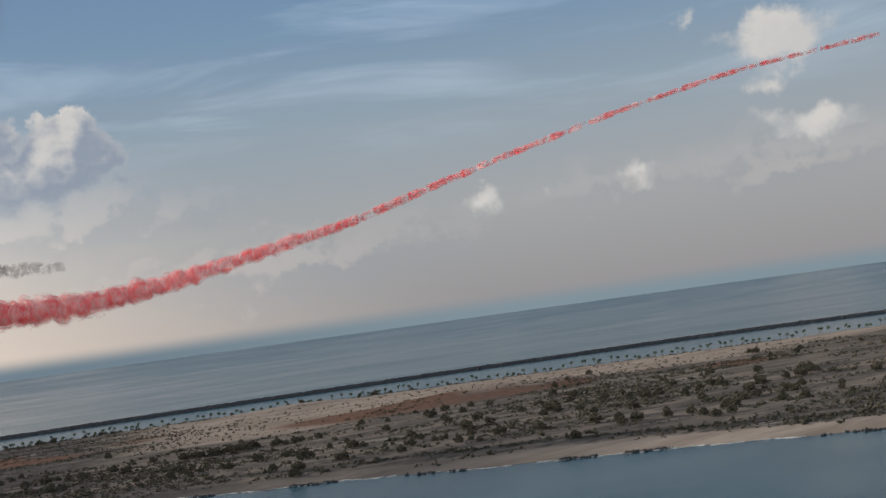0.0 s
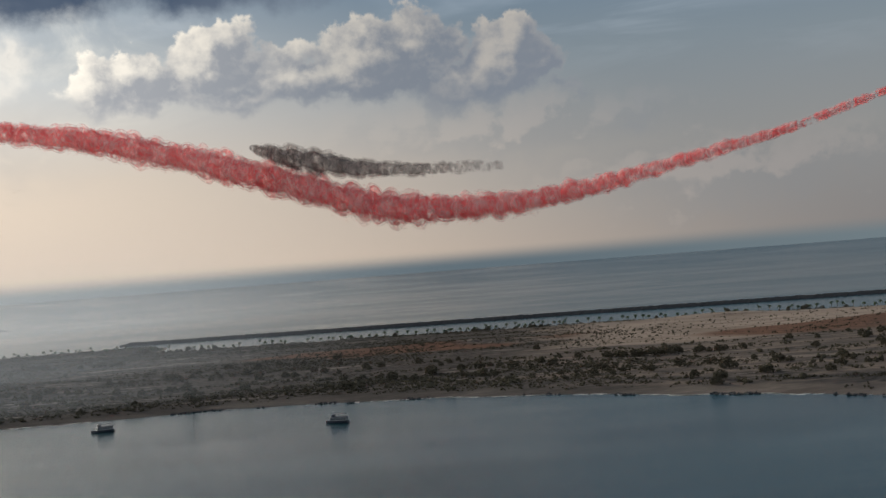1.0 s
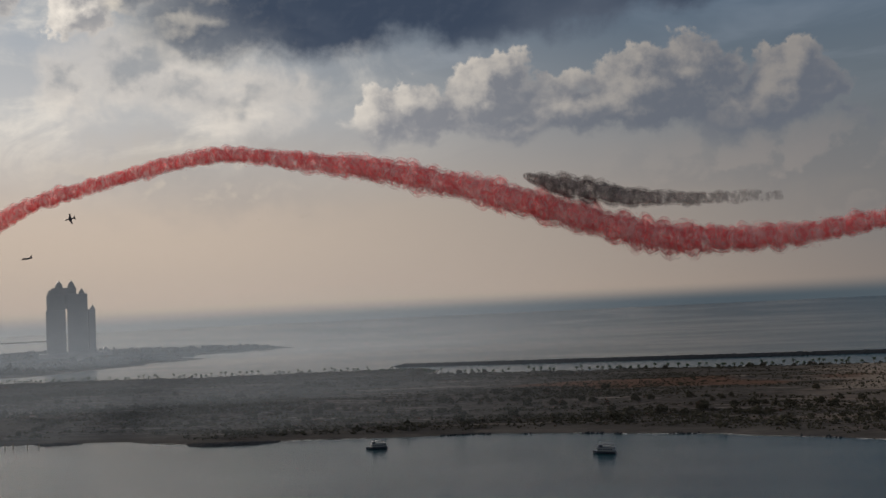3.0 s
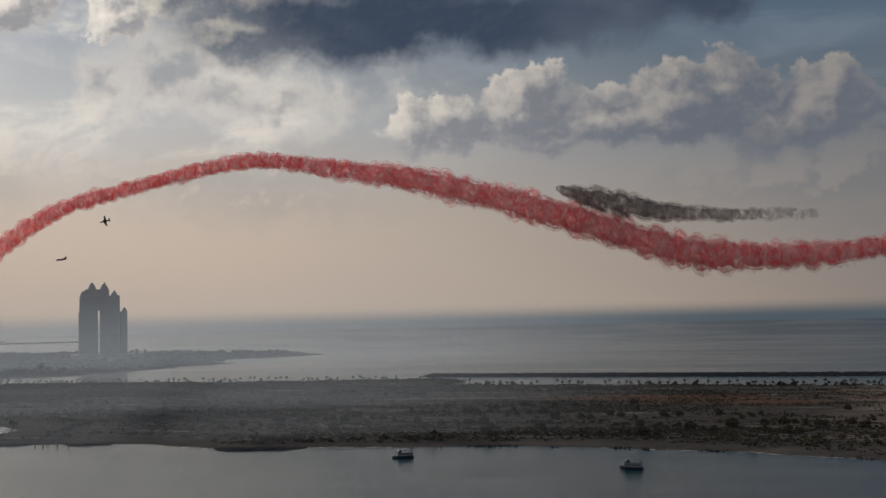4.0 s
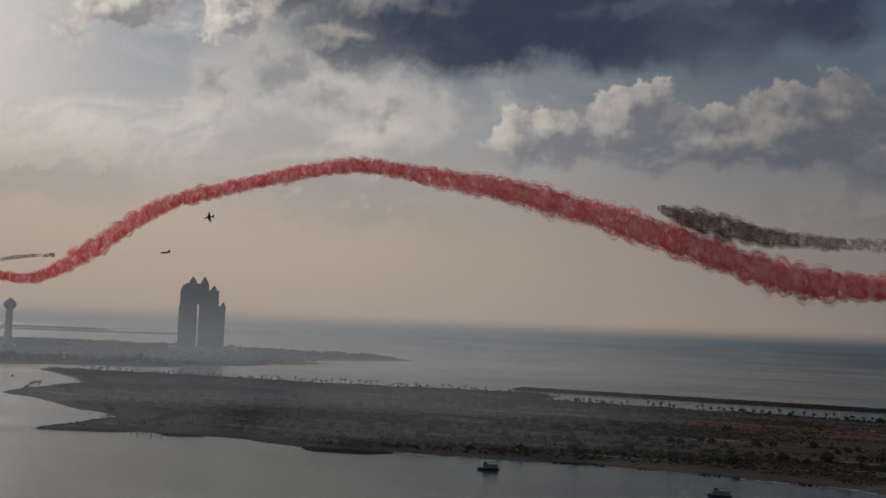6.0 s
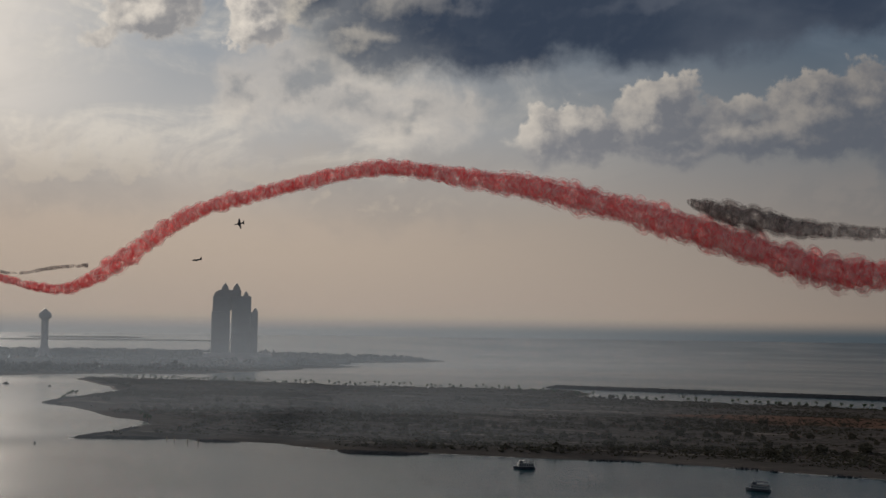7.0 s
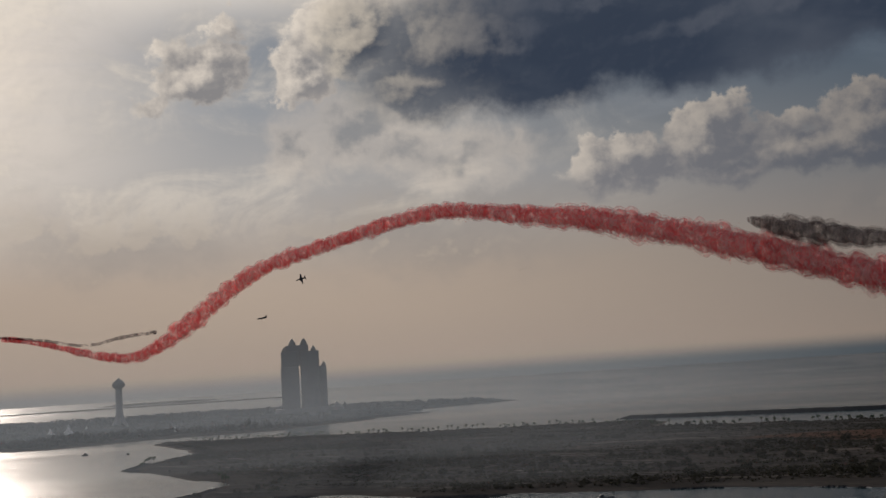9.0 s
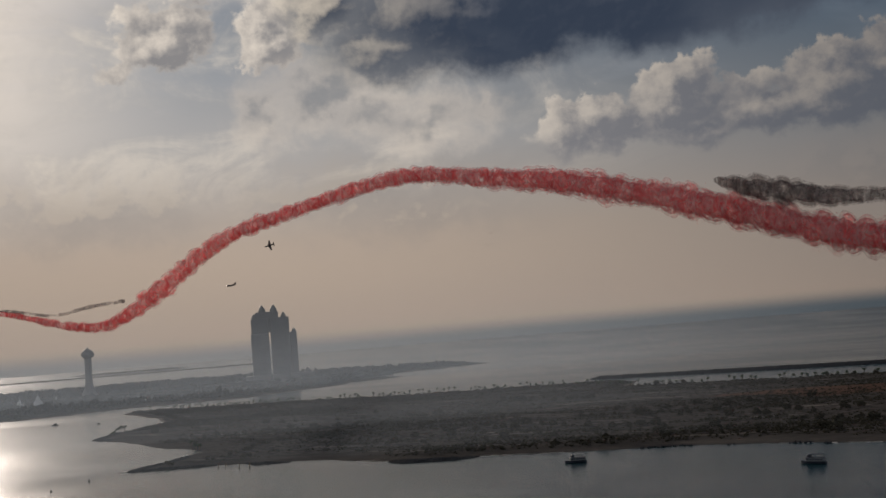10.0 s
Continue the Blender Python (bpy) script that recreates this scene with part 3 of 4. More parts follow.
def scrub_wanted(x, y, d):
    rows = waves2(x * 0.35, y * 1.3, 14, 31, 3)
    patches = waves2(x * 0.5, y, 55, 32, 3)
    hedge = np.exp(-((d - 52) / 4) ** 2) * (y < 900)
    return np.clip(scrub_mask(x, y, d) * np.clip(0.25 + 0.55 * rows + 0.45 * patches, 0, 1) + 0.9 * hedge + 0.05 * (y > 1000) + 0.3 * far_row(y, d), 0, 1)


def build_scrub():
    rng = np.random.default_rng(12)
    x, y, z = scatter(240000, 11, (-1350, 700, 450, 1480), scrub_wanted)
    x, y, z = x[:44000], y[:44000], z[:44000]
    big = 0.35 + 0.8 * rng.random(len(x)) ** 2 + np.where((rng.random(len(x)) < 0.10) & (y < 960), 1.5 * rng.random(len(x)), 0) + np.where((y < 960) & (x > -250), 0.12, 0)
    big += 0.8 * rng.random(len(x)) * far_row(y, inside(x, y, ISLAND))
    c, size = [], []
    for k in range(3):
        j = rng.normal(size=(len(x), 3)) * np.array([0.9, 0.9, 0.3]) * big[:, None]
        c.append(np.stack([x, y, z + 0.5 * big], 1) + j)
        size.append(big * (0.5 + 0.5 * rng.random(len(x))))
    v, f = clumps(np.concatenate(c), np.concatenate(size), rng, 0.8)
    tagged(soup("scrub", v, f, SCRUB), "dry olive-brown scrub in rows over the sand", "scrub", kind="stuff")


build_scrub()


def build_tree(h, seed):
    rng = np.random.default_rng(seed)
    t = thing("shore_tree", "dark bushy acacia tree on the sandy island", "tree", group="trees on the island")
    bm = bmesh.new()
    turned(bm, [(0.045 * h, -0.5), (0.035 * h, 0.2 * h), (0.022 * h, 0.5 * h), (0, 0.75 * h)], 6)
    for k in range(4):
        a, r = k * 1.6 + rng.random(), 0.02 * h
        foot, tip = Vector((0, 0, (0.25 + 0.08 * k) * h)), Vector((math.cos(a) * 0.33 * h, math.sin(a) * 0.33 * h, (0.55 + 0.08 * k) * h))
        m = Matrix.Translation((foot + tip) / 2) @ (tip - foot).to_track_quat("Z", "Y").to_matrix().to_4x4()
        bmesh.ops.create_cone(bm, segments=5, radius1=r, radius2=r * 0.4, depth=(tip - foot).length, matrix=m)
    part("trunk", bm, BARK, t)
    k = 90
    a, u, q = rng.random(k) * 6.283, rng.random(k) ** 0.5, rng.random(k)
    c = np.stack([np.cos(a) * u * 0.5 * h, np.sin(a) * u * 0.5 * h, h * (0.10 + 0.85 * q * (1 - 0.55 * u))], 1)
    v, f = clumps(c, h * (0.06 + 0.07 * rng.random(k)), rng, 0.8)
    soup("crown", v, f, SCRUB, t)
    return t


def build_palm(h, seed):
    rng = np.random.default_rng(seed)
    t = thing("palm_tree", "date palm with a ragged crown on the shore", "palm tree", group="palms along the shore")
    bm = bmesh.new()
    turned(bm, [(0.34, -0.5), (0.27, 0.3 * h), (0.24, 0.7 * h), (0.30, h)], 6)
    part("trunk", bm, BARK, t)
    v, f = [], []
    for k in range(16):
        a, lift, ln = k * 2.4 + rng.random() * 0.5, rng.random() * 1.3 - 0.1, 2.5 + 0.8 * rng.random()
        for s in range(5):
            u = s / 4
            r, z = ln * (u * 0.9), h + ln * (lift * u - 1.1 * u * u) + 0.1
            w = 0.55 * math.sin(math.pi * (0.12 + 0.86 * u))
            v += [(math.cos(a) * r - math.sin(a) * w, math.sin(a) * r + math.cos(a) * w, z - 0.25 * w), (math.cos(a) * r, math.sin(a) * r, z + 0.1),
                  (math.cos(a) * r + math.sin(a) * w, math.sin(a) * r - math.cos(a) * w, z - 0.25 * w)]
        o = k * 15
        for s in range(4):
            f += [(o + 3 * s, o + 3 * s + 1, o + 3 * s + 4, o + 3 * s + 3), (o + 3 * s + 1, o + 3 * s + 2, o + 3 * s + 5, o + 3 * s + 4)]
    soup("crown", v, f, PALM, t)
    return t


def plant():
    rng = random.Random(5)
    palms = [build_palm(h, 40 + i) for i, h in enumerate((5.0, 6.0, 7.0, 4.2))]
    trees = [build_tree(h, 60 + i) for i, h in enumerate((4.5, 6.0, 8.0))]
    spots = []
    # the row behind the far shore, with gaps
    line = [(-1290, 1385), (-1194, 1399), (-970, 1412), (-750, 1436), (-640, 1440), (-480, 1342), (-254, 1336), (-134, 1332), (-3, 1327), (186, 1308), (333, 1268), (472, 1237), (656, 1184), (829, 1146)]
    for (ax, ay), (bx, by) in zip(line, line[1:]):
        n = math.hypot(bx - ax, by - ay)
        u = 0.0
        while u < n:
            spots.append((ax + (bx - ax) * u / n + rng.uniform(-2, 2), ay + (by - ay) * u / n + rng.uniform(-5, 4)))
            u += rng.choice((5.5, 7, 9, 9, 12, 24 if ax < -400 else 13))
    spots += [(-668 - 4 * i, 776 + 3 * i + rng.uniform(-2, 2)) for i in range(6)]
    spots += [(-940 - 10 * i + rng.uniform(-3, 3), 950 + 14 * i + rng.uniform(-3, 3)) for i in range(7)]
    first = set()
    for k, (x, y) in enumerate(spots[:290]):
        z, d = ground_z(x, y)
        i = rng.randrange(4)
        m = pose(x, y, max(z, 0.3), 0, 0, rng.uniform(0, 360))
        if i not in first:
            first.add(i)
            palms[i].matrix_world = m
        else:
            copy_thing(palms[i], m)
    groves = [(66, 868, 60, 14, 34), (-30, 850, 60, 20, 12), (140, 690, 150, 30, 22), (330, 640, 90, 60, 30), (330, 740, 100, 60, 24), (40, 760, 110, 30, 20), (-130, 800, 120, 30, 20), (-330, 800, 120, 40, 16), (230, 900, 60, 20, 14), (480, 640, 80, 60, 18), (-560, 1180, 30, 18, 12), (-820, 1120, 25, 15, 9), (320, 830, 120, 60, 26), (-300, 900, 180, 60, 26), (180, 760, 120, 40, 22),
              (-700, 1000, 160, 80, 18), (-470, 1150, 25, 14, 16), (-640, 900, 120, 30, 20), (-420, 860, 120, 40, 22), (-300, 1000, 120, 30, 16), (-560, 1010, 60, 25, 12), (-200, 900, 130, 40, 20), (-460, 1330, 60, 14, 10), (430, 760, 80, 60, 20), (-60, 1310, 200, 10, 18), (560, 1000, 200, 60, 16), (250, 1275, 120, 10, 16)]
    used = set()
    for cx, cy, rx, ry, n in groves:
        for _ in range(int(0.72 * n)):
            x, y = cx + rng.gauss(0, 0.6) * rx, cy + rng.gauss(0, 0.6) * ry
            z, d = ground_z(x, y)
            if d < 16:
                continue
            i = rng.choice((0, 0, 1, 1, 2))
            m = pose(x, y, z, 0, 0, rng.uniform(0, 360))
            if i not in used:
                used.add(i)
                trees[i].matrix_world = m
            else:
                copy_thing(trees[i], m)


plant()

# ---- rubble spits, jetty and mooring piles of the island ----
ridge("rock_spit", [(-412, 668), (-395, 660), (-368, 668), (-352, 680)], 9, 1.6, ROCK, "dark rubble spit at the edge of the beach", "rock spit", seed=2)
ridge("rock_spit", [(-640, 735), (-625, 690), (-616, 642), (-590, 652), (-560, 668)], 7, 1.5, ROCK, "dark rubble along a narrow sand spit", "rock spit", seed=3)
ridge("rock_spit", [(-885, 892), (-928, 916), (-975, 998)], 8, 1.6, ROCK, "dark rubble along the island's point", "rock spit", seed=4)
ridge("rock_spit", [(-540, 676), (-525, 668), (-500, 676)], 5, 1.2, ROCK, "dark rubble by a small jetty", "rock spit", seed=6)
for px, py in ((-548, 655), (-543, 657), (-527, 652), (-521, 656)):
    bm = bmesh.new()
    turned(bm, [(0.35, -2), (0.35, 2.6), (0.28, 3.0), (0, 3.1)], 8)
    pile = part("mooring_pile", bm, BARK)
    pile.location = (px, py, 0)
    tagged(pile, "dark timber mooring pile standing in shallow water", "mooring pile", "piles by the jetty")


# ---- headland: trees, low buildings, tents ----
def cape_z(x, y):
    x, y = np.array([x], float), np.array([y], float)
    return float(cape_height(x, y, inside(x, y, CAPE) + 5 * waves2(x, y, 22, 3, 3))[0])


def build_cape_trees():
    rng = np.random.default_rng(23)
    x, y = -3250 + 2000 * rng.random(45000), 1300 + 1650 * rng.random(45000)
    d = inside(x, y, CAPE)
    want = (0.15 + 0.5 * np.clip(waves2(x, y, 70, 24, 3), 0, 1)) * np.clip((d - 28) / 20, 0, 1)
    ok = rng.random(len(x)) < want
    x, y, d = x[ok][:7000], y[ok][:7000], d[ok][:7000]
    tall = 3.5 + 7.0 * rng.random(len(x)) ** 2 * np.clip(d / 120, 0.3, 1)
    c, size = [], []
    for k in range(5):
        c.append(np.stack([x, y, 2.5 + tall * 0.7], 1) + rng.normal(size=(len(x), 3)) * np.array([1.6, 1.6, 0.5]) * tall[:, None] * 0.5)
        size.append(tall * (0.4 + 0.4 * rng.random(len(x))))
    v, f = clumps(np.concatenate(c), np.concatenate(size), rng)
    tagged(soup("woodland", v, f, FAR_LEAF), "dusty trees spread over the far headland", "woodland", kind="stuff")


build_cape_trees()


def build_house(at, turn, w, d, h, floors):
    t = thing("low_building", "low pale building among trees on the headland", "building", pose(*at, 0, 0, turn), "low buildings on the headland")
    bm = bmesh.new()
    box(bm, -w / 2, w / 2, -d / 2, d / 2, -2, h, 0.3)
    wall = part("wall", bm, GREY, t)
    bm = bmesh.new()
    box(bm, -w / 2 - 0.6, w / 2 + 0.6, -d / 2 - 0.6, d / 2 + 0.6, h + 0.01, h + 1.0, 0.2)
    part("roof", bm, GREY, t)
    for k in range(floors):
        bm = bmesh.new()
        z = h * (k + 0.4) / floors
        box(bm, -w / 2 + 2, w / 2 - 2, -d / 2 - 0.15, -d / 2 + 0.4, z, z + 1.6)
        part("window", bm, GLASS, wall)


hr = random.Random(9)
for az, dist, w, h in ((38.6, 2500, 45, 16), (39.8, 2450, 60, 14), (41.2, 2520, 50, 18), (42.4, 2400, 36, 13), (43.2, 2550, 44, 15), (44.4, 2500, 40, 12), (46.6, 2450, 52, 13), (47.6, 2600, 44, 15),
                       (49.0, 2500, 60, 12), (50.2, 2550, 40, 14), (35.2, 2560, 42, 14), (34.3, 2640, 40, 12), (33.0, 2700, 30, 10), (40.6, 2900, 70, 22), (44.0, 2950, 60, 20), (31.6, 2800, 36, 11)):
    q = from_angles(az, 0, dist)
    build_house((q.x, q.y, cape_z(q.x, q.y)), az + hr.uniform(-8, 8), w, 20, h, max(2, int(h / 4)))


def build_tent(at, r, h):
    t = thing("marquee_tent", "white peaked marquee tent on the headland", "tent", pose(*at), "white tents")
    bm = bmesh.new()
    turned(bm, [(r, 4.0), (r * 0.55, 4.0 + h * 0.22), (r * 0.25, 4.0 + h * 0.5), (0.3, 4.0 + h)], 8)
    part("canopy", bm, TENT, t)
    for k in range(8):
        bm = bmesh.new()
        a = k * math.pi / 4
        turned(bm, [(0.25, -1.5), (0.25, 4.2)], 6, (math.cos(a) * r * 0.95, math.sin(a) * r * 0.95, 0))
        part("pole", bm, WHITE, t)


for az, dist, r, h in ((47.1, 2460, 15, 16), (47.9, 2440, 20, 23), (48.7, 2430, 17, 17), (43.1, 2230, 15, 8)):
    q = from_angles(az, 0, dist)
    build_tent((q.x, q.y, cape_z(q.x, q.y)), r, h)

# low coast far out beyond the headland
for a0, a1, dist, top, lab in ((36.0, 56.0, 4560, 3.5, "far low sandy coast on the horizon"), (41.0, 46.5, 4700, 5.0, "far dark low islet on the horizon")):
    pts = [from_angles(a0 + (a1 - a0) * i / 10, 0, dist) for i in range(11)]
    far = ridge("far_coast", [(q.x, q.y) for q in pts], 40, top, FAR_SAND, lab, "coast", step=12, seed=int(dist))
    far.location.z = 55.0 * max(0.0, (dist - 3500) / 1450) ** 1.6 - 1.0


# ---- boats ----
def build_cruiser(at, turn, length):
    k = length / 14.0
    b = thing("tour_boat", "two-deck tour boat with a white cabin lying off the beach", "boat", pose(*at, 0, 0, turn), "tour boats")
    bm = bmesh.new()
    rows = []
    for u, half, keel in ((-1, 0.75, -0.3), (-0.8, 0.95, -0.5), (0, 1.0, -0.6), (0.5, 0.9, -0.6), (0.8, 0.55, -0.4), (1.0, 0.04, 0.1)):
        x = u * 7 * k
        rows.append([bm.verts.new((x, s * half * h * 2.1 * k, z * k)) for s, h, z in ((-1, 1, 1.35 + 0.35 * max(0, u)), (-1, 0.8, 0.2), (0, 0, keel), (1, 0.8, 0.2), (1, 1, 1.35 + 0.35 * max(0, u)))])
    for a, c in zip(rows, rows[1:]):
        for i in range(4):
            bm.faces.new((a[i], c[i], c[i + 1], a[i + 1]))
        bm.faces.new((a[4], c[4], c[0], a[0]))
    bm.faces.new(rows[0]), bm.faces.new(rows[-1])
    bmesh.ops.recalc_face_normals(bm, faces=bm.faces)
    part("hull", bm, HULL, b)
    bm = bmesh.new()
    box(bm, -6.0 * k, 3.6 * k, -1.75 * k, 1.75 * k, 1.36 * k, 3.3 * k, 0.15)
    cabin = part("cabin", bm, WHITE, b)
    for s in (-1, 1):
        for i in range(6):
            bm = bmesh.new()
            x = (-5.5 + 1.5 * i) * k
            box(bm, x, x + 1.15 * k, s * 1.77 * k - 0.04, s * 1.77 * k + 0.04, 1.95 * k, 2.85 * k)
            part("window", bm, GLASS, cabin)
    bm = bmesh.new()
    box(bm, -6.4 * k, 4.2 * k, -2.0 * k, 2.0 * k, 3.31 * k, 3.5 * k, 0.05)
    part("upper_deck", bm, HULL, b)
    bm = bmesh.new()
    box(bm, 0.8 * k, 3.0 * k, -1.2 * k, 1.2 * k, 3.51 * k, 5.0 * k, 0.2)
    part("wheelhouse", bm, HULL, b)
    bm = bmesh.new()
    box(bm, -5.8 * k, 0.6 * k, -1.8 * k, 1.8 * k, 5.1 * k, 5.28 * k, 0.06)
    part("canopy", bm, HULL, b)
    for x in (-5.5, -2.6, 0.3):
        for s in (-1, 1):
            bm = bmesh.new()
            turned(bm, [(0.07 * k, 3.5 * k), (0.07 * k, 5.12 * k)], 6, (x * k, s * 1.65 * k, 0))
            part("post", bm, WHITE, b)
    bm = bmesh.new()
    turned(bm, [(0.06 * k, 5.0 * k), (0.04 * k, 6.8 * k)], 6, (2.2 * k, 0, 0))
    part("mast", bm, WHITE, b)


build_cruiser((-268, 640, 0.0), 215, 13.0)
build_cruiser((-127, 615, 0.0), 172, 13.0)


def build_launch(at, turn, k):
    b = thing("motor_launch", "small dark motor launch on the water", "boat", pose(*at, 0, 0, turn), "small boats")
    bm = bmesh.new()
    rows = []
    for u, half in ((-1, 0.8), (0, 1.0), (0.6, 0.75), (1.0, 0.05)):
        rows.append([bm.verts.new((u * 3.6 * k, s * half * 1.2 * k, z * k)) for s, z in ((-1, 1.0), (-0.6, -0.3), (0.6, -0.3), (1, 1.0))])
    for a, c in zip(rows, rows[1:]):
        for i in range(4):
            bm.faces.new((a[i], c[i], c[(i + 1) % 4], a[(i + 1) % 4]))
    bm.faces.new(rows[0]), bm.faces.new(rows[-1])
    bmesh.ops.recalc_face_normals(bm, faces=bm.faces)
    part("hull", bm, HULL, b)
    bm = bmesh.new()
    box(bm, -1.6 * k, 1.0 * k, -0.8 * k, 0.8 * k, 1.0 * k, 2.4 * k, 0.2)
    part("cabin", bm, GREY, b)


build_launch((-1264, 1170, 0), 200, 1.4)
build_launch((-1176, 1164, 0), 190, 0.8)
for bx, by in ((-597, 546), (-611, 593)):
    bm = bmesh.new()
    turned(bm, [(0.1, -1), (0.75, -0.6), (0.75, 0.5), (0.25, 0.9), (0.15, 2.3), (0, 2.5)], 10)
    buoy = part("buoy", bm, HULL, smooth=True)
    buoy.location = (bx, by, 0)
    tagged(buoy, "small dark marker buoy floating on the sea", "buoy", "marker buoys")


# ---- display jets ----
def build_jet(m, label):
    j = thing("jet_aircraft", label, "aircraft", m, "display jets")
    bm = bmesh.new()
    turned(bm, [(0, -5.6), (0.16, -5.3), (0.42, -4.3), (0.62, -2.8), (0.75, -1.0), (0.78, 1.0), (0.68, 3.0), (0.5, 4.6), (0.36, 5.0), (0, 5.0)], 12)
    bmesh.ops.rotate(bm, verts=bm.verts, cent=(0, 0, 0), matrix=Matrix.Rotation(radians(90), 3, "Y"))
    part("fuselage", bm, JET, j, smooth=True)

    def blade(name, pts, thick, axis):
        bm = bmesh.new()
        for s in (-1, 1):
            off = Vector((0, 0, s * thick)) if axis == "z" else Vector((0, s * thick, 0))
            bm.faces.new([bm.verts.new(Vector(q) + off) for q in pts])
        bm.faces.ensure_lookup_table()
        a, b = list(bm.faces[0].verts), list(bm.faces[1].verts)
        for i in range(len(a)):
            k = (i + 1) % len(a)
            bm.faces.new((a[i], a[k], b[k], b[i]))
        bmesh.ops.recalc_face_normals(bm, faces=bm.faces)
        part(name, bm, JET, j)

    for s in (-1, 1):
        blade("wing", [(-1.6, 0.5 * s, -0.25), (0.2, 5.2 * s, -0.05), (1.3, 5.2 * s, -0.05), (1.5, 0.5 * s, -0.25)], 0.12, "z")
        blade("tailplane", [(3.5, 0.2 * s, 0.15), (4.4, 2.2 * s, 0.2), (5.1, 2.2 * s, 0.2), (5.0, 0.2 * s, 0.15)], 0.07, "z")
        bm = bmesh.new()
        turned(bm, [(0.28, -0.9), (0.34, 0), (0.26, 1.6), (0.05, 2.2)], 8)
        bmesh.ops.rotate(bm, verts=bm.verts, cent=(0, 0, 0), matrix=Matrix.Rotation(radians(90), 3, "Y"))
        bmesh.ops.translate(bm, verts=bm.verts, vec=(-0.6, 0.85 * s, 0.1))
        part("intake", bm, JET, j, smooth=True)
        bm = bmesh.new()
        turned(bm, [(0, -1.2), (0.22, -0.6), (0.25, 0.5), (0, 1.5)], 8)
        bmesh.ops.rotate(bm, verts=bm.verts, cent=(0, 0, 0), matrix=Matrix.Rotation(radians(90), 3, "Y"))
        bmesh.ops.translate(bm, verts=bm.verts, vec=(0.6, 5.25 * s, -0.05))
        part("tip_tank", bm, JET, j, smooth=True)
    blade("fin", [(2.6, 0, 0.5), (4.4, 0, 2.5), (5.2, 0, 2.5), (5.0, 0, 0.3)], 0.07, "y")
    bm = bmesh.new()
    bmesh.ops.create_uvsphere(bm, u_segments=12, v_segments=8, radius=1, matrix=Matrix.Translation((-2.6, 0, 0.62)) @ Matrix.Diagonal((1.7, 0.42, 0.5, 1)))
    part("canopy", bm, GLASS, j, smooth=True)


q = from_angles(36.78, 5.09, 1180)
build_jet(Matrix.Translation(q) @ pose(0, 0, 0, 0, -14, 28) @ pose(0, 0, 0, 72, 0, 0), "dark jet aircraft banked steeply beside the red smoke trail")
q = from_angles(38.75, 3.28, 1210)
build_jet(Matrix.Translation(q) @ pose(0, 0, 0, 0, -8, 28) @ pose(0, 0, 0, 14, 0, 0), "dark jet aircraft in level flight with its smoke off")


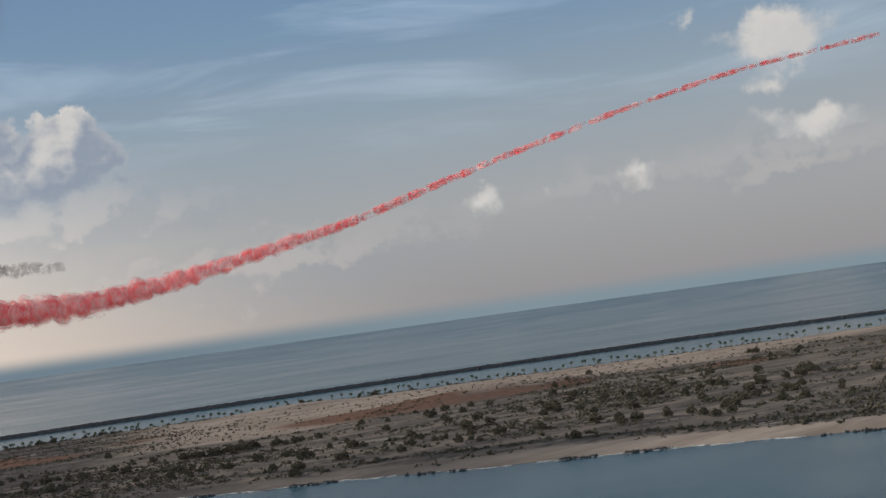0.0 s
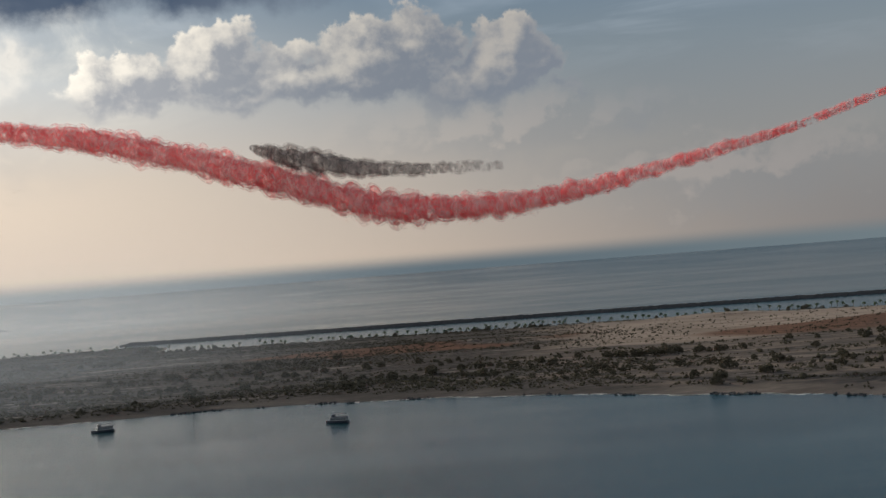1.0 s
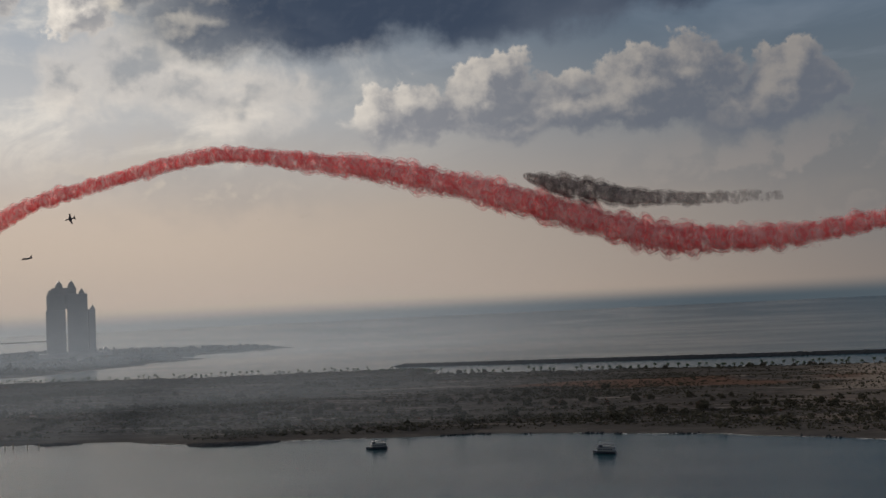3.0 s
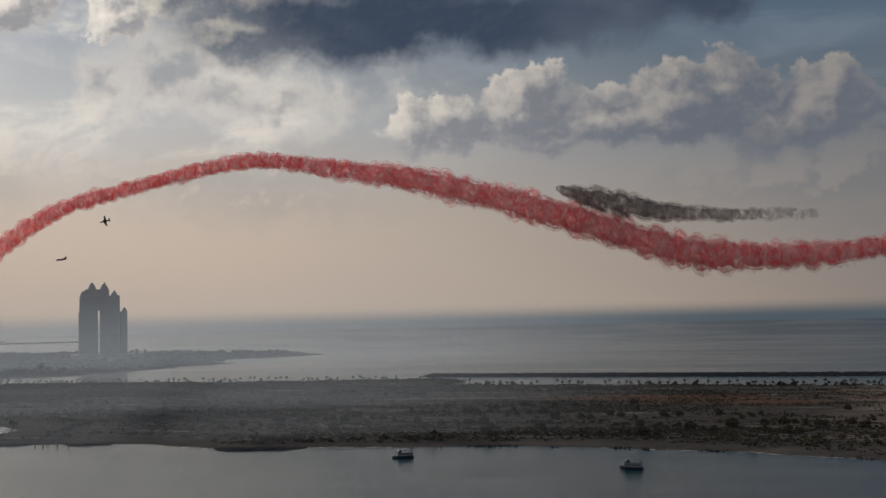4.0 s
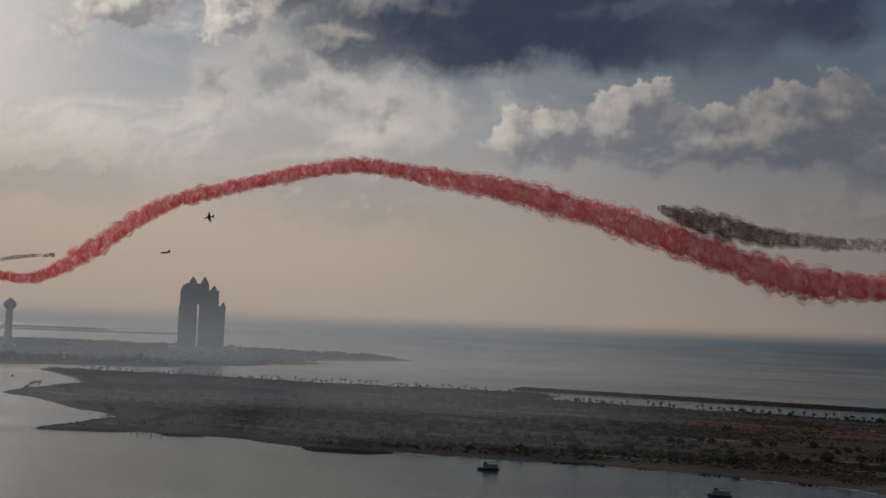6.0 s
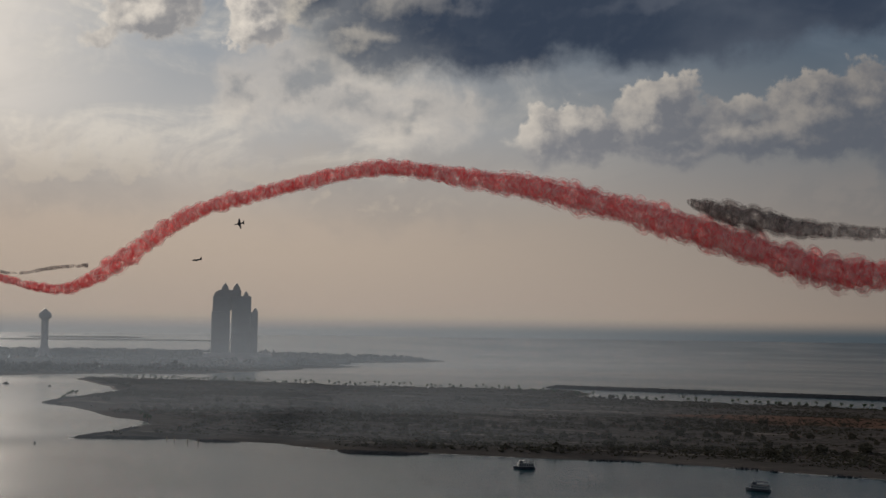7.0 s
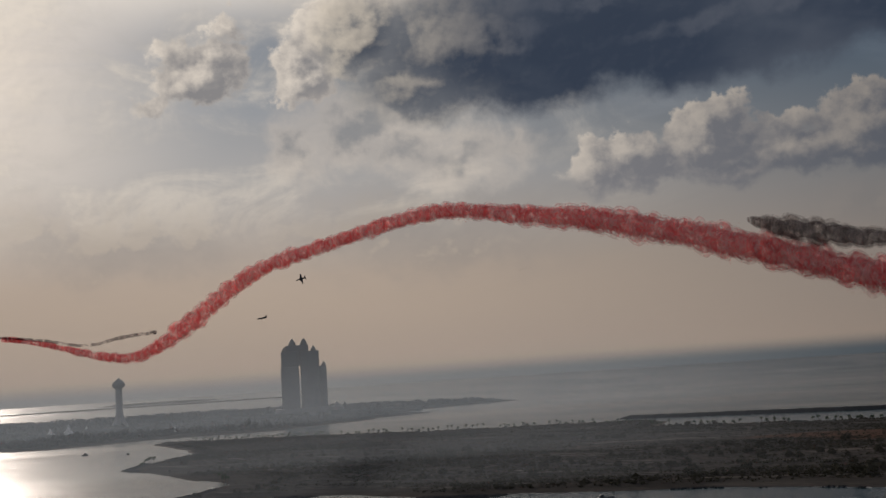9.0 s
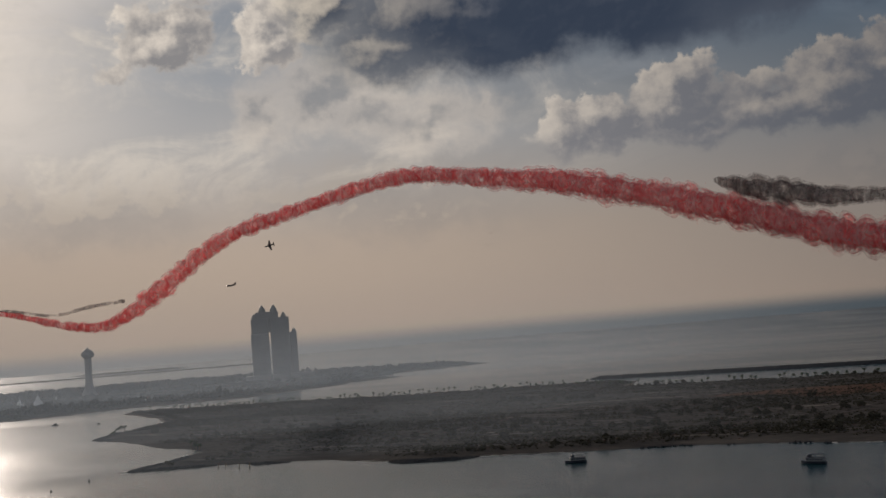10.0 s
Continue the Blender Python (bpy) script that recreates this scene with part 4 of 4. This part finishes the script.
# ---- smoke ----
def trail(name, path, material, label, count, fade=None, seed=4, near=640.0, far=1300.0, grain=1.0):
    """A drifting band of fine puffs along (bearing, height angle, half width) stations."""
    rng = np.random.default_rng(seed)

    def reach(a):
        return near + (far - near) * min(1, max(0, (a + 14) / 63))

    p = np.array([(*from_angles(a, e, reach(a)), radians(w) * reach(a)) for a, e, w in path])
    s = np.concatenate([[0], np.cumsum(np.linalg.norm(np.diff(p[:, :3], axis=0), axis=1))])
    u = rng.random(count * 5) * s[-1]
    c = sum(np.stack([np.interp(np.clip(u + sh, 0, s[-1]), s, p[:, i]) for i in range(4)], 1) for sh in (-12, 0, 12)) / 3
    ang, rad = rng.random(len(u)) * 6.283, 0.95 * rng.random(len(u)) ** 0.5
    side = np.stack([np.cos(ang), np.sin(ang)], 1) * rad[:, None]
    # turbulent rolls: keep the puffs that lie in the folds
    zz = side[:, 1] * c[:, 3]
    lean = u + 0.5 * zz
    fold = waves2(lean, zz * 0.5, 3.2, seed + 1, 3)
    lump = waves2(u, zz, 13, seed + 2, 3)
    want = np.clip(0.36 + 0.85 * fold + 0.15 * lump, 0.04, 1) * (1.1 - np.clip(rad - 0.3, 0, 1)) * (0.75 - 0.35 * side[:, 1])
    want *= np.clip(c[:, 3] / 12, 0.35, 1)
    if fade is not None:
        want *= np.interp(u / s[-1], [f[0] for f in fade], [f[1] for f in fade])
    ok = np.nonzero(rng.random(len(u)) < want)[0][:count]
    c, side, u = c[ok], side[ok], u[ok]
    ragged = 0.22 * waves2(u, side[:, 1] * 6, 7, seed + 3, 3)
    tang = p[-1, :3] - p[0, :3]
    tang[2] = 0
    tang /= np.linalg.norm(tang)
    away = np.array([-tang[1], tang[0], 0])
    pos = c[:, :3] + away * (side[:, :1] * c[:, 3:4]) + np.array([0, 0, 1.0]) * ((side[:, 1:] + ragged[:, None] * np.abs(side[:, 1:])) * c[:, 3:4])
    pos += tang * rng.normal(size=(len(u), 1)) * 0.8
    size = grain * (0.25 + 0.7 * rng.random(len(u)) ** 2) * np.interp(c[:, 3], [1, 15], [0.45, 1.0])
    v, f = flakes(pos, size * 0.8, rng)
    worn = np.interp(u / s[-1], [q[0] for q in fade], [q[1] for q in fade]) if fade else np.ones(len(u))
    body = np.repeat(0.28 * (0.3 + 0.7 * worn), 6)
    # the band itself: three shells, one inside the other, heaped into rolls
    verts, faces, dens, start = [v], [f], [body], len(v)
    seg = 30
    t = np.arange(0, s[-1], 1.1)
    mid = sum(np.stack([np.interp(np.clip(t + sh, 0, s[-1]), s, p[:, i]) for i in range(4)], 1) for sh in (-12, 0, 12)) / 3
    q = np.arange(seg) * 2 * math.pi / seg
    tt, qq = np.meshgrid(t, q, indexing="ij")
    for shell, thick in ((0.92, 0.13), (0.80, 0.36), (0.60, 0.62)) if count > 1000 else ():
        rr = mid[:, 3:4] * shell
        across = np.sin(qq) * rr * 1.1 + np.cos(qq) * 3.5
        bulge = 0.74 + 0.46 * np.abs(waves2(tt, across, 6.0, seed + 7, 2)) + 0.14 * np.abs(waves2(tt, across + 20 * shell, 3.0, seed + 9, 1))
        ring = mid[:, None, :3] + away * (np.cos(qq) * rr * bulge)[..., None] + np.array([0, 0, 1.0]) * (np.sin(qq) * rr * bulge)[..., None]
        k = np.arange(len(t) - 1)[:, None] * seg + np.arange(seg)[None]
        nxt = np.arange(len(t) - 1)[:, None] * seg + (np.arange(seg)[None] + 1) % seg
        tri = np.concatenate([np.stack([k, nxt, nxt + seg], -1).reshape(-1, 3), np.stack([k, nxt + seg, k + seg], -1).reshape(-1, 3)]) + start
        verts.append(ring.reshape(-1, 3)), faces.append(tri)
        w = np.interp(t / s[-1], [g[0] for g in fade], [g[1] for g in fade]) if fade else np.ones(len(t))
        dens.append(np.repeat(thick * w, seg))
        start += len(t) * seg
    ob = soup(name, np.concatenate(verts), np.concatenate(faces), material)
    layer = ob.data.attributes.new("body", "FLOAT", "POINT")
    layer.data.foreach_set("value", np.concatenate(dens).astype(np.float32))
    ob.data.shade_smooth()
    return tagged(ob, label, "smoke trail", kind="stuff")


RED_PATH = [(50.8, 2.95, 0.14), (49.34, 2.69, 0.16), (47.9, 2.33, 0.2), (46.4, 1.85, 0.26), (44.87, 1.66, 0.32), (43.58, 2.25, 0.45), (42.26, 3.17, 0.56), (40.92, 4.24, 0.56), (39.57, 5.18, 0.5),
            (38.21, 5.93, 0.45), (36.83, 6.3, 0.42), (35.17, 6.77, 0.44), (33.5, 7.24, 0.46), (31.81, 7.68, 0.5), (30.12, 7.98, 0.52), (28.44, 7.96, 0.54), (26.76, 7.74, 0.58), (25.1, 7.43, 0.67),
            (23.43, 7.29, 0.8), (20.15, 6.6, 0.92), (16.94, 5.75, 0.95), (13.83, 4.8, 1.0), (10.82, 3.7, 1.05), (8.26, 2.95, 1.02), (5.28, 2.75, 0.88), (1.16, 2.8, 0.7), (-3.45, 3.55, 0.55), (-5.86, 4.1, 0.46), (-11.2, 5.15, 0.32), (-15.3, 6.35, 0.26), (-19.3, 7.4, 0.22), (-25.0, 8.7, 0.18), (-30.6, 9.64, 0.16), (-37.6, 10.05, 0.14)]
trail("smoke_trail", RED_PATH, RED, "long arched trail of red display smoke breaking into rolls", 50000, [(0, 1), (0.64, 1), (0.76, 0.75), (0.85, 0.6), (1, 0.5)])
trail("smoke_trail", [(15.0, 6.42, 0.1), (14.6, 6.3, 0.42), (13.5, 5.9, 0.62), (11.7, 5.5, 0.75), (9.7, 5.05, 0.6), (7.0, 4.8, 0.45), (2.4, 4.66, 0.25)], SOOT, "short dark streak of drifting smoke", 12000, [(0, 0.5), (0.1, 1), (0.5, 0.75), (1, 0.12)], 21)
trail("smoke_trail", [(51.0, 3.0, 0.07), (49.15, 2.81, 0.09), (46.9, 2.36, 0.09), (45.4, 2.74, 0.11), (43.6, 2.92, 0.14)], SOOT, "thin dark streak of smoke beside the red trail", 1400, [(0, 0.5), (0.6, 0.35), (1, 0.6)], 25)
for k, (a, e, w, n) in enumerate(((25.9, 4.88, 0.2, 160), (25.95, 4.27, 0.14, 110), (28.6, 4.75, 0.1, 70))):
    trail("smoke_wisp", [(a + 1.0, e - 0.08, 0.02), (a + 0.3, e - 0.02, w), (a - 0.4, e + 0.05, 0.8 * w), (a - 1.0, e + 0.1, 0.02)], SOOT, "faint grey wisp of old smoke", 4 * n, [(0, 0.2), (0.5, 0.6), (1, 0.2)], 31 + k)


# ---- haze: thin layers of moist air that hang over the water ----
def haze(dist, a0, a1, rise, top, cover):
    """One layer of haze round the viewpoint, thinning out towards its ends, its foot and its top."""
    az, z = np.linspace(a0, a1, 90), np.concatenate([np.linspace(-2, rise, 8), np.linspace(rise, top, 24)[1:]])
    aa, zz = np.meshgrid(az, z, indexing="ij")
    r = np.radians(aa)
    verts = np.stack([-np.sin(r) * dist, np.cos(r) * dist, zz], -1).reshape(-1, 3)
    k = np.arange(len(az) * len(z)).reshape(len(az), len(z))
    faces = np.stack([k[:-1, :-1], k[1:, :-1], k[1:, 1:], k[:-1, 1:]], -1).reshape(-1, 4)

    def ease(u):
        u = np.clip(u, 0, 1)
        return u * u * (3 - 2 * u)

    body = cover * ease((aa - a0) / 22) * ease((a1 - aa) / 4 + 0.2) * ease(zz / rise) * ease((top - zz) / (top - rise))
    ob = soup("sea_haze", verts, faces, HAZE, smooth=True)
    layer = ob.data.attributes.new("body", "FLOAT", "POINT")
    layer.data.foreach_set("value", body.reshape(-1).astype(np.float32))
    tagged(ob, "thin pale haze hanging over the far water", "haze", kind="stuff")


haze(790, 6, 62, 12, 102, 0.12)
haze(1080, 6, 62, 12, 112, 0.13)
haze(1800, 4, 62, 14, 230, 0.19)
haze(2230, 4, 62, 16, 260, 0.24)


# ---- glints of light along the near waterline, laid as flat white flakes ----
def build_shore_glints():
    rng = np.random.default_rng(71)
    x, y = -660 + 1050 * rng.random(400000), 440 + 300 * rng.random(400000)
    d = inside(x, y, ISLAND) + 5 * waves2(x, y, 22, 3, 3)
    ok = (d > -2.6) & (d < -0.3) & (waves2(x, y * 0 + 1, 30, 72, 4) > -0.1) & (rng.random(len(x)) < 0.25)
    x, y = x[ok], y[ok]
    v = []
    for k in range(6):
        q = k * math.pi / 3
        r = 0.5 + rng.random(len(x))
        v.append(np.stack([x + 2.4 * r * math.cos(q), y + 0.9 * r * math.sin(q), 0 * x + 0.10], 1))
    v = np.stack(v, 1).reshape(-1, 3)
    f = (np.array([(0, 1, 2), (0, 2, 3), (0, 3, 4), (0, 4, 5)])[None] + 6 * np.arange(len(x))[:, None, None]).reshape(-1, 3)
    tagged(soup("surf", v, f, GLINT), "thin broken white glints on the water along the beach", "surf", kind="stuff")


build_shore_glints()


def build_shore_rocks():
    rng = np.random.default_rng(81)
    x, y = -250 + 700 * rng.random(120000), 400 + 330 * rng.random(120000)
    d = inside(x, y, ISLAND) + 5 * waves2(x, y, 22, 3, 3)
    ok = (d > -3.5) & (d < 1.0) & (waves2(x, y, 9, 82, 3) > np.where(x > 120, 0.05, 0.45)) & (rng.random(len(x)) < 0.6)
    x, y = x[ok], y[ok]
    v, f = clumps(np.stack([x, y, 0 * x + 0.25], 1), 0.5 + 0.8 * rng.random(len(x)), rng, 0.8)
    tagged(soup("shore_rocks", v, f, ROCK), "dark boulders scattered along the waterline of the beach", "rocks", kind="stuff")


build_shore_rocks()
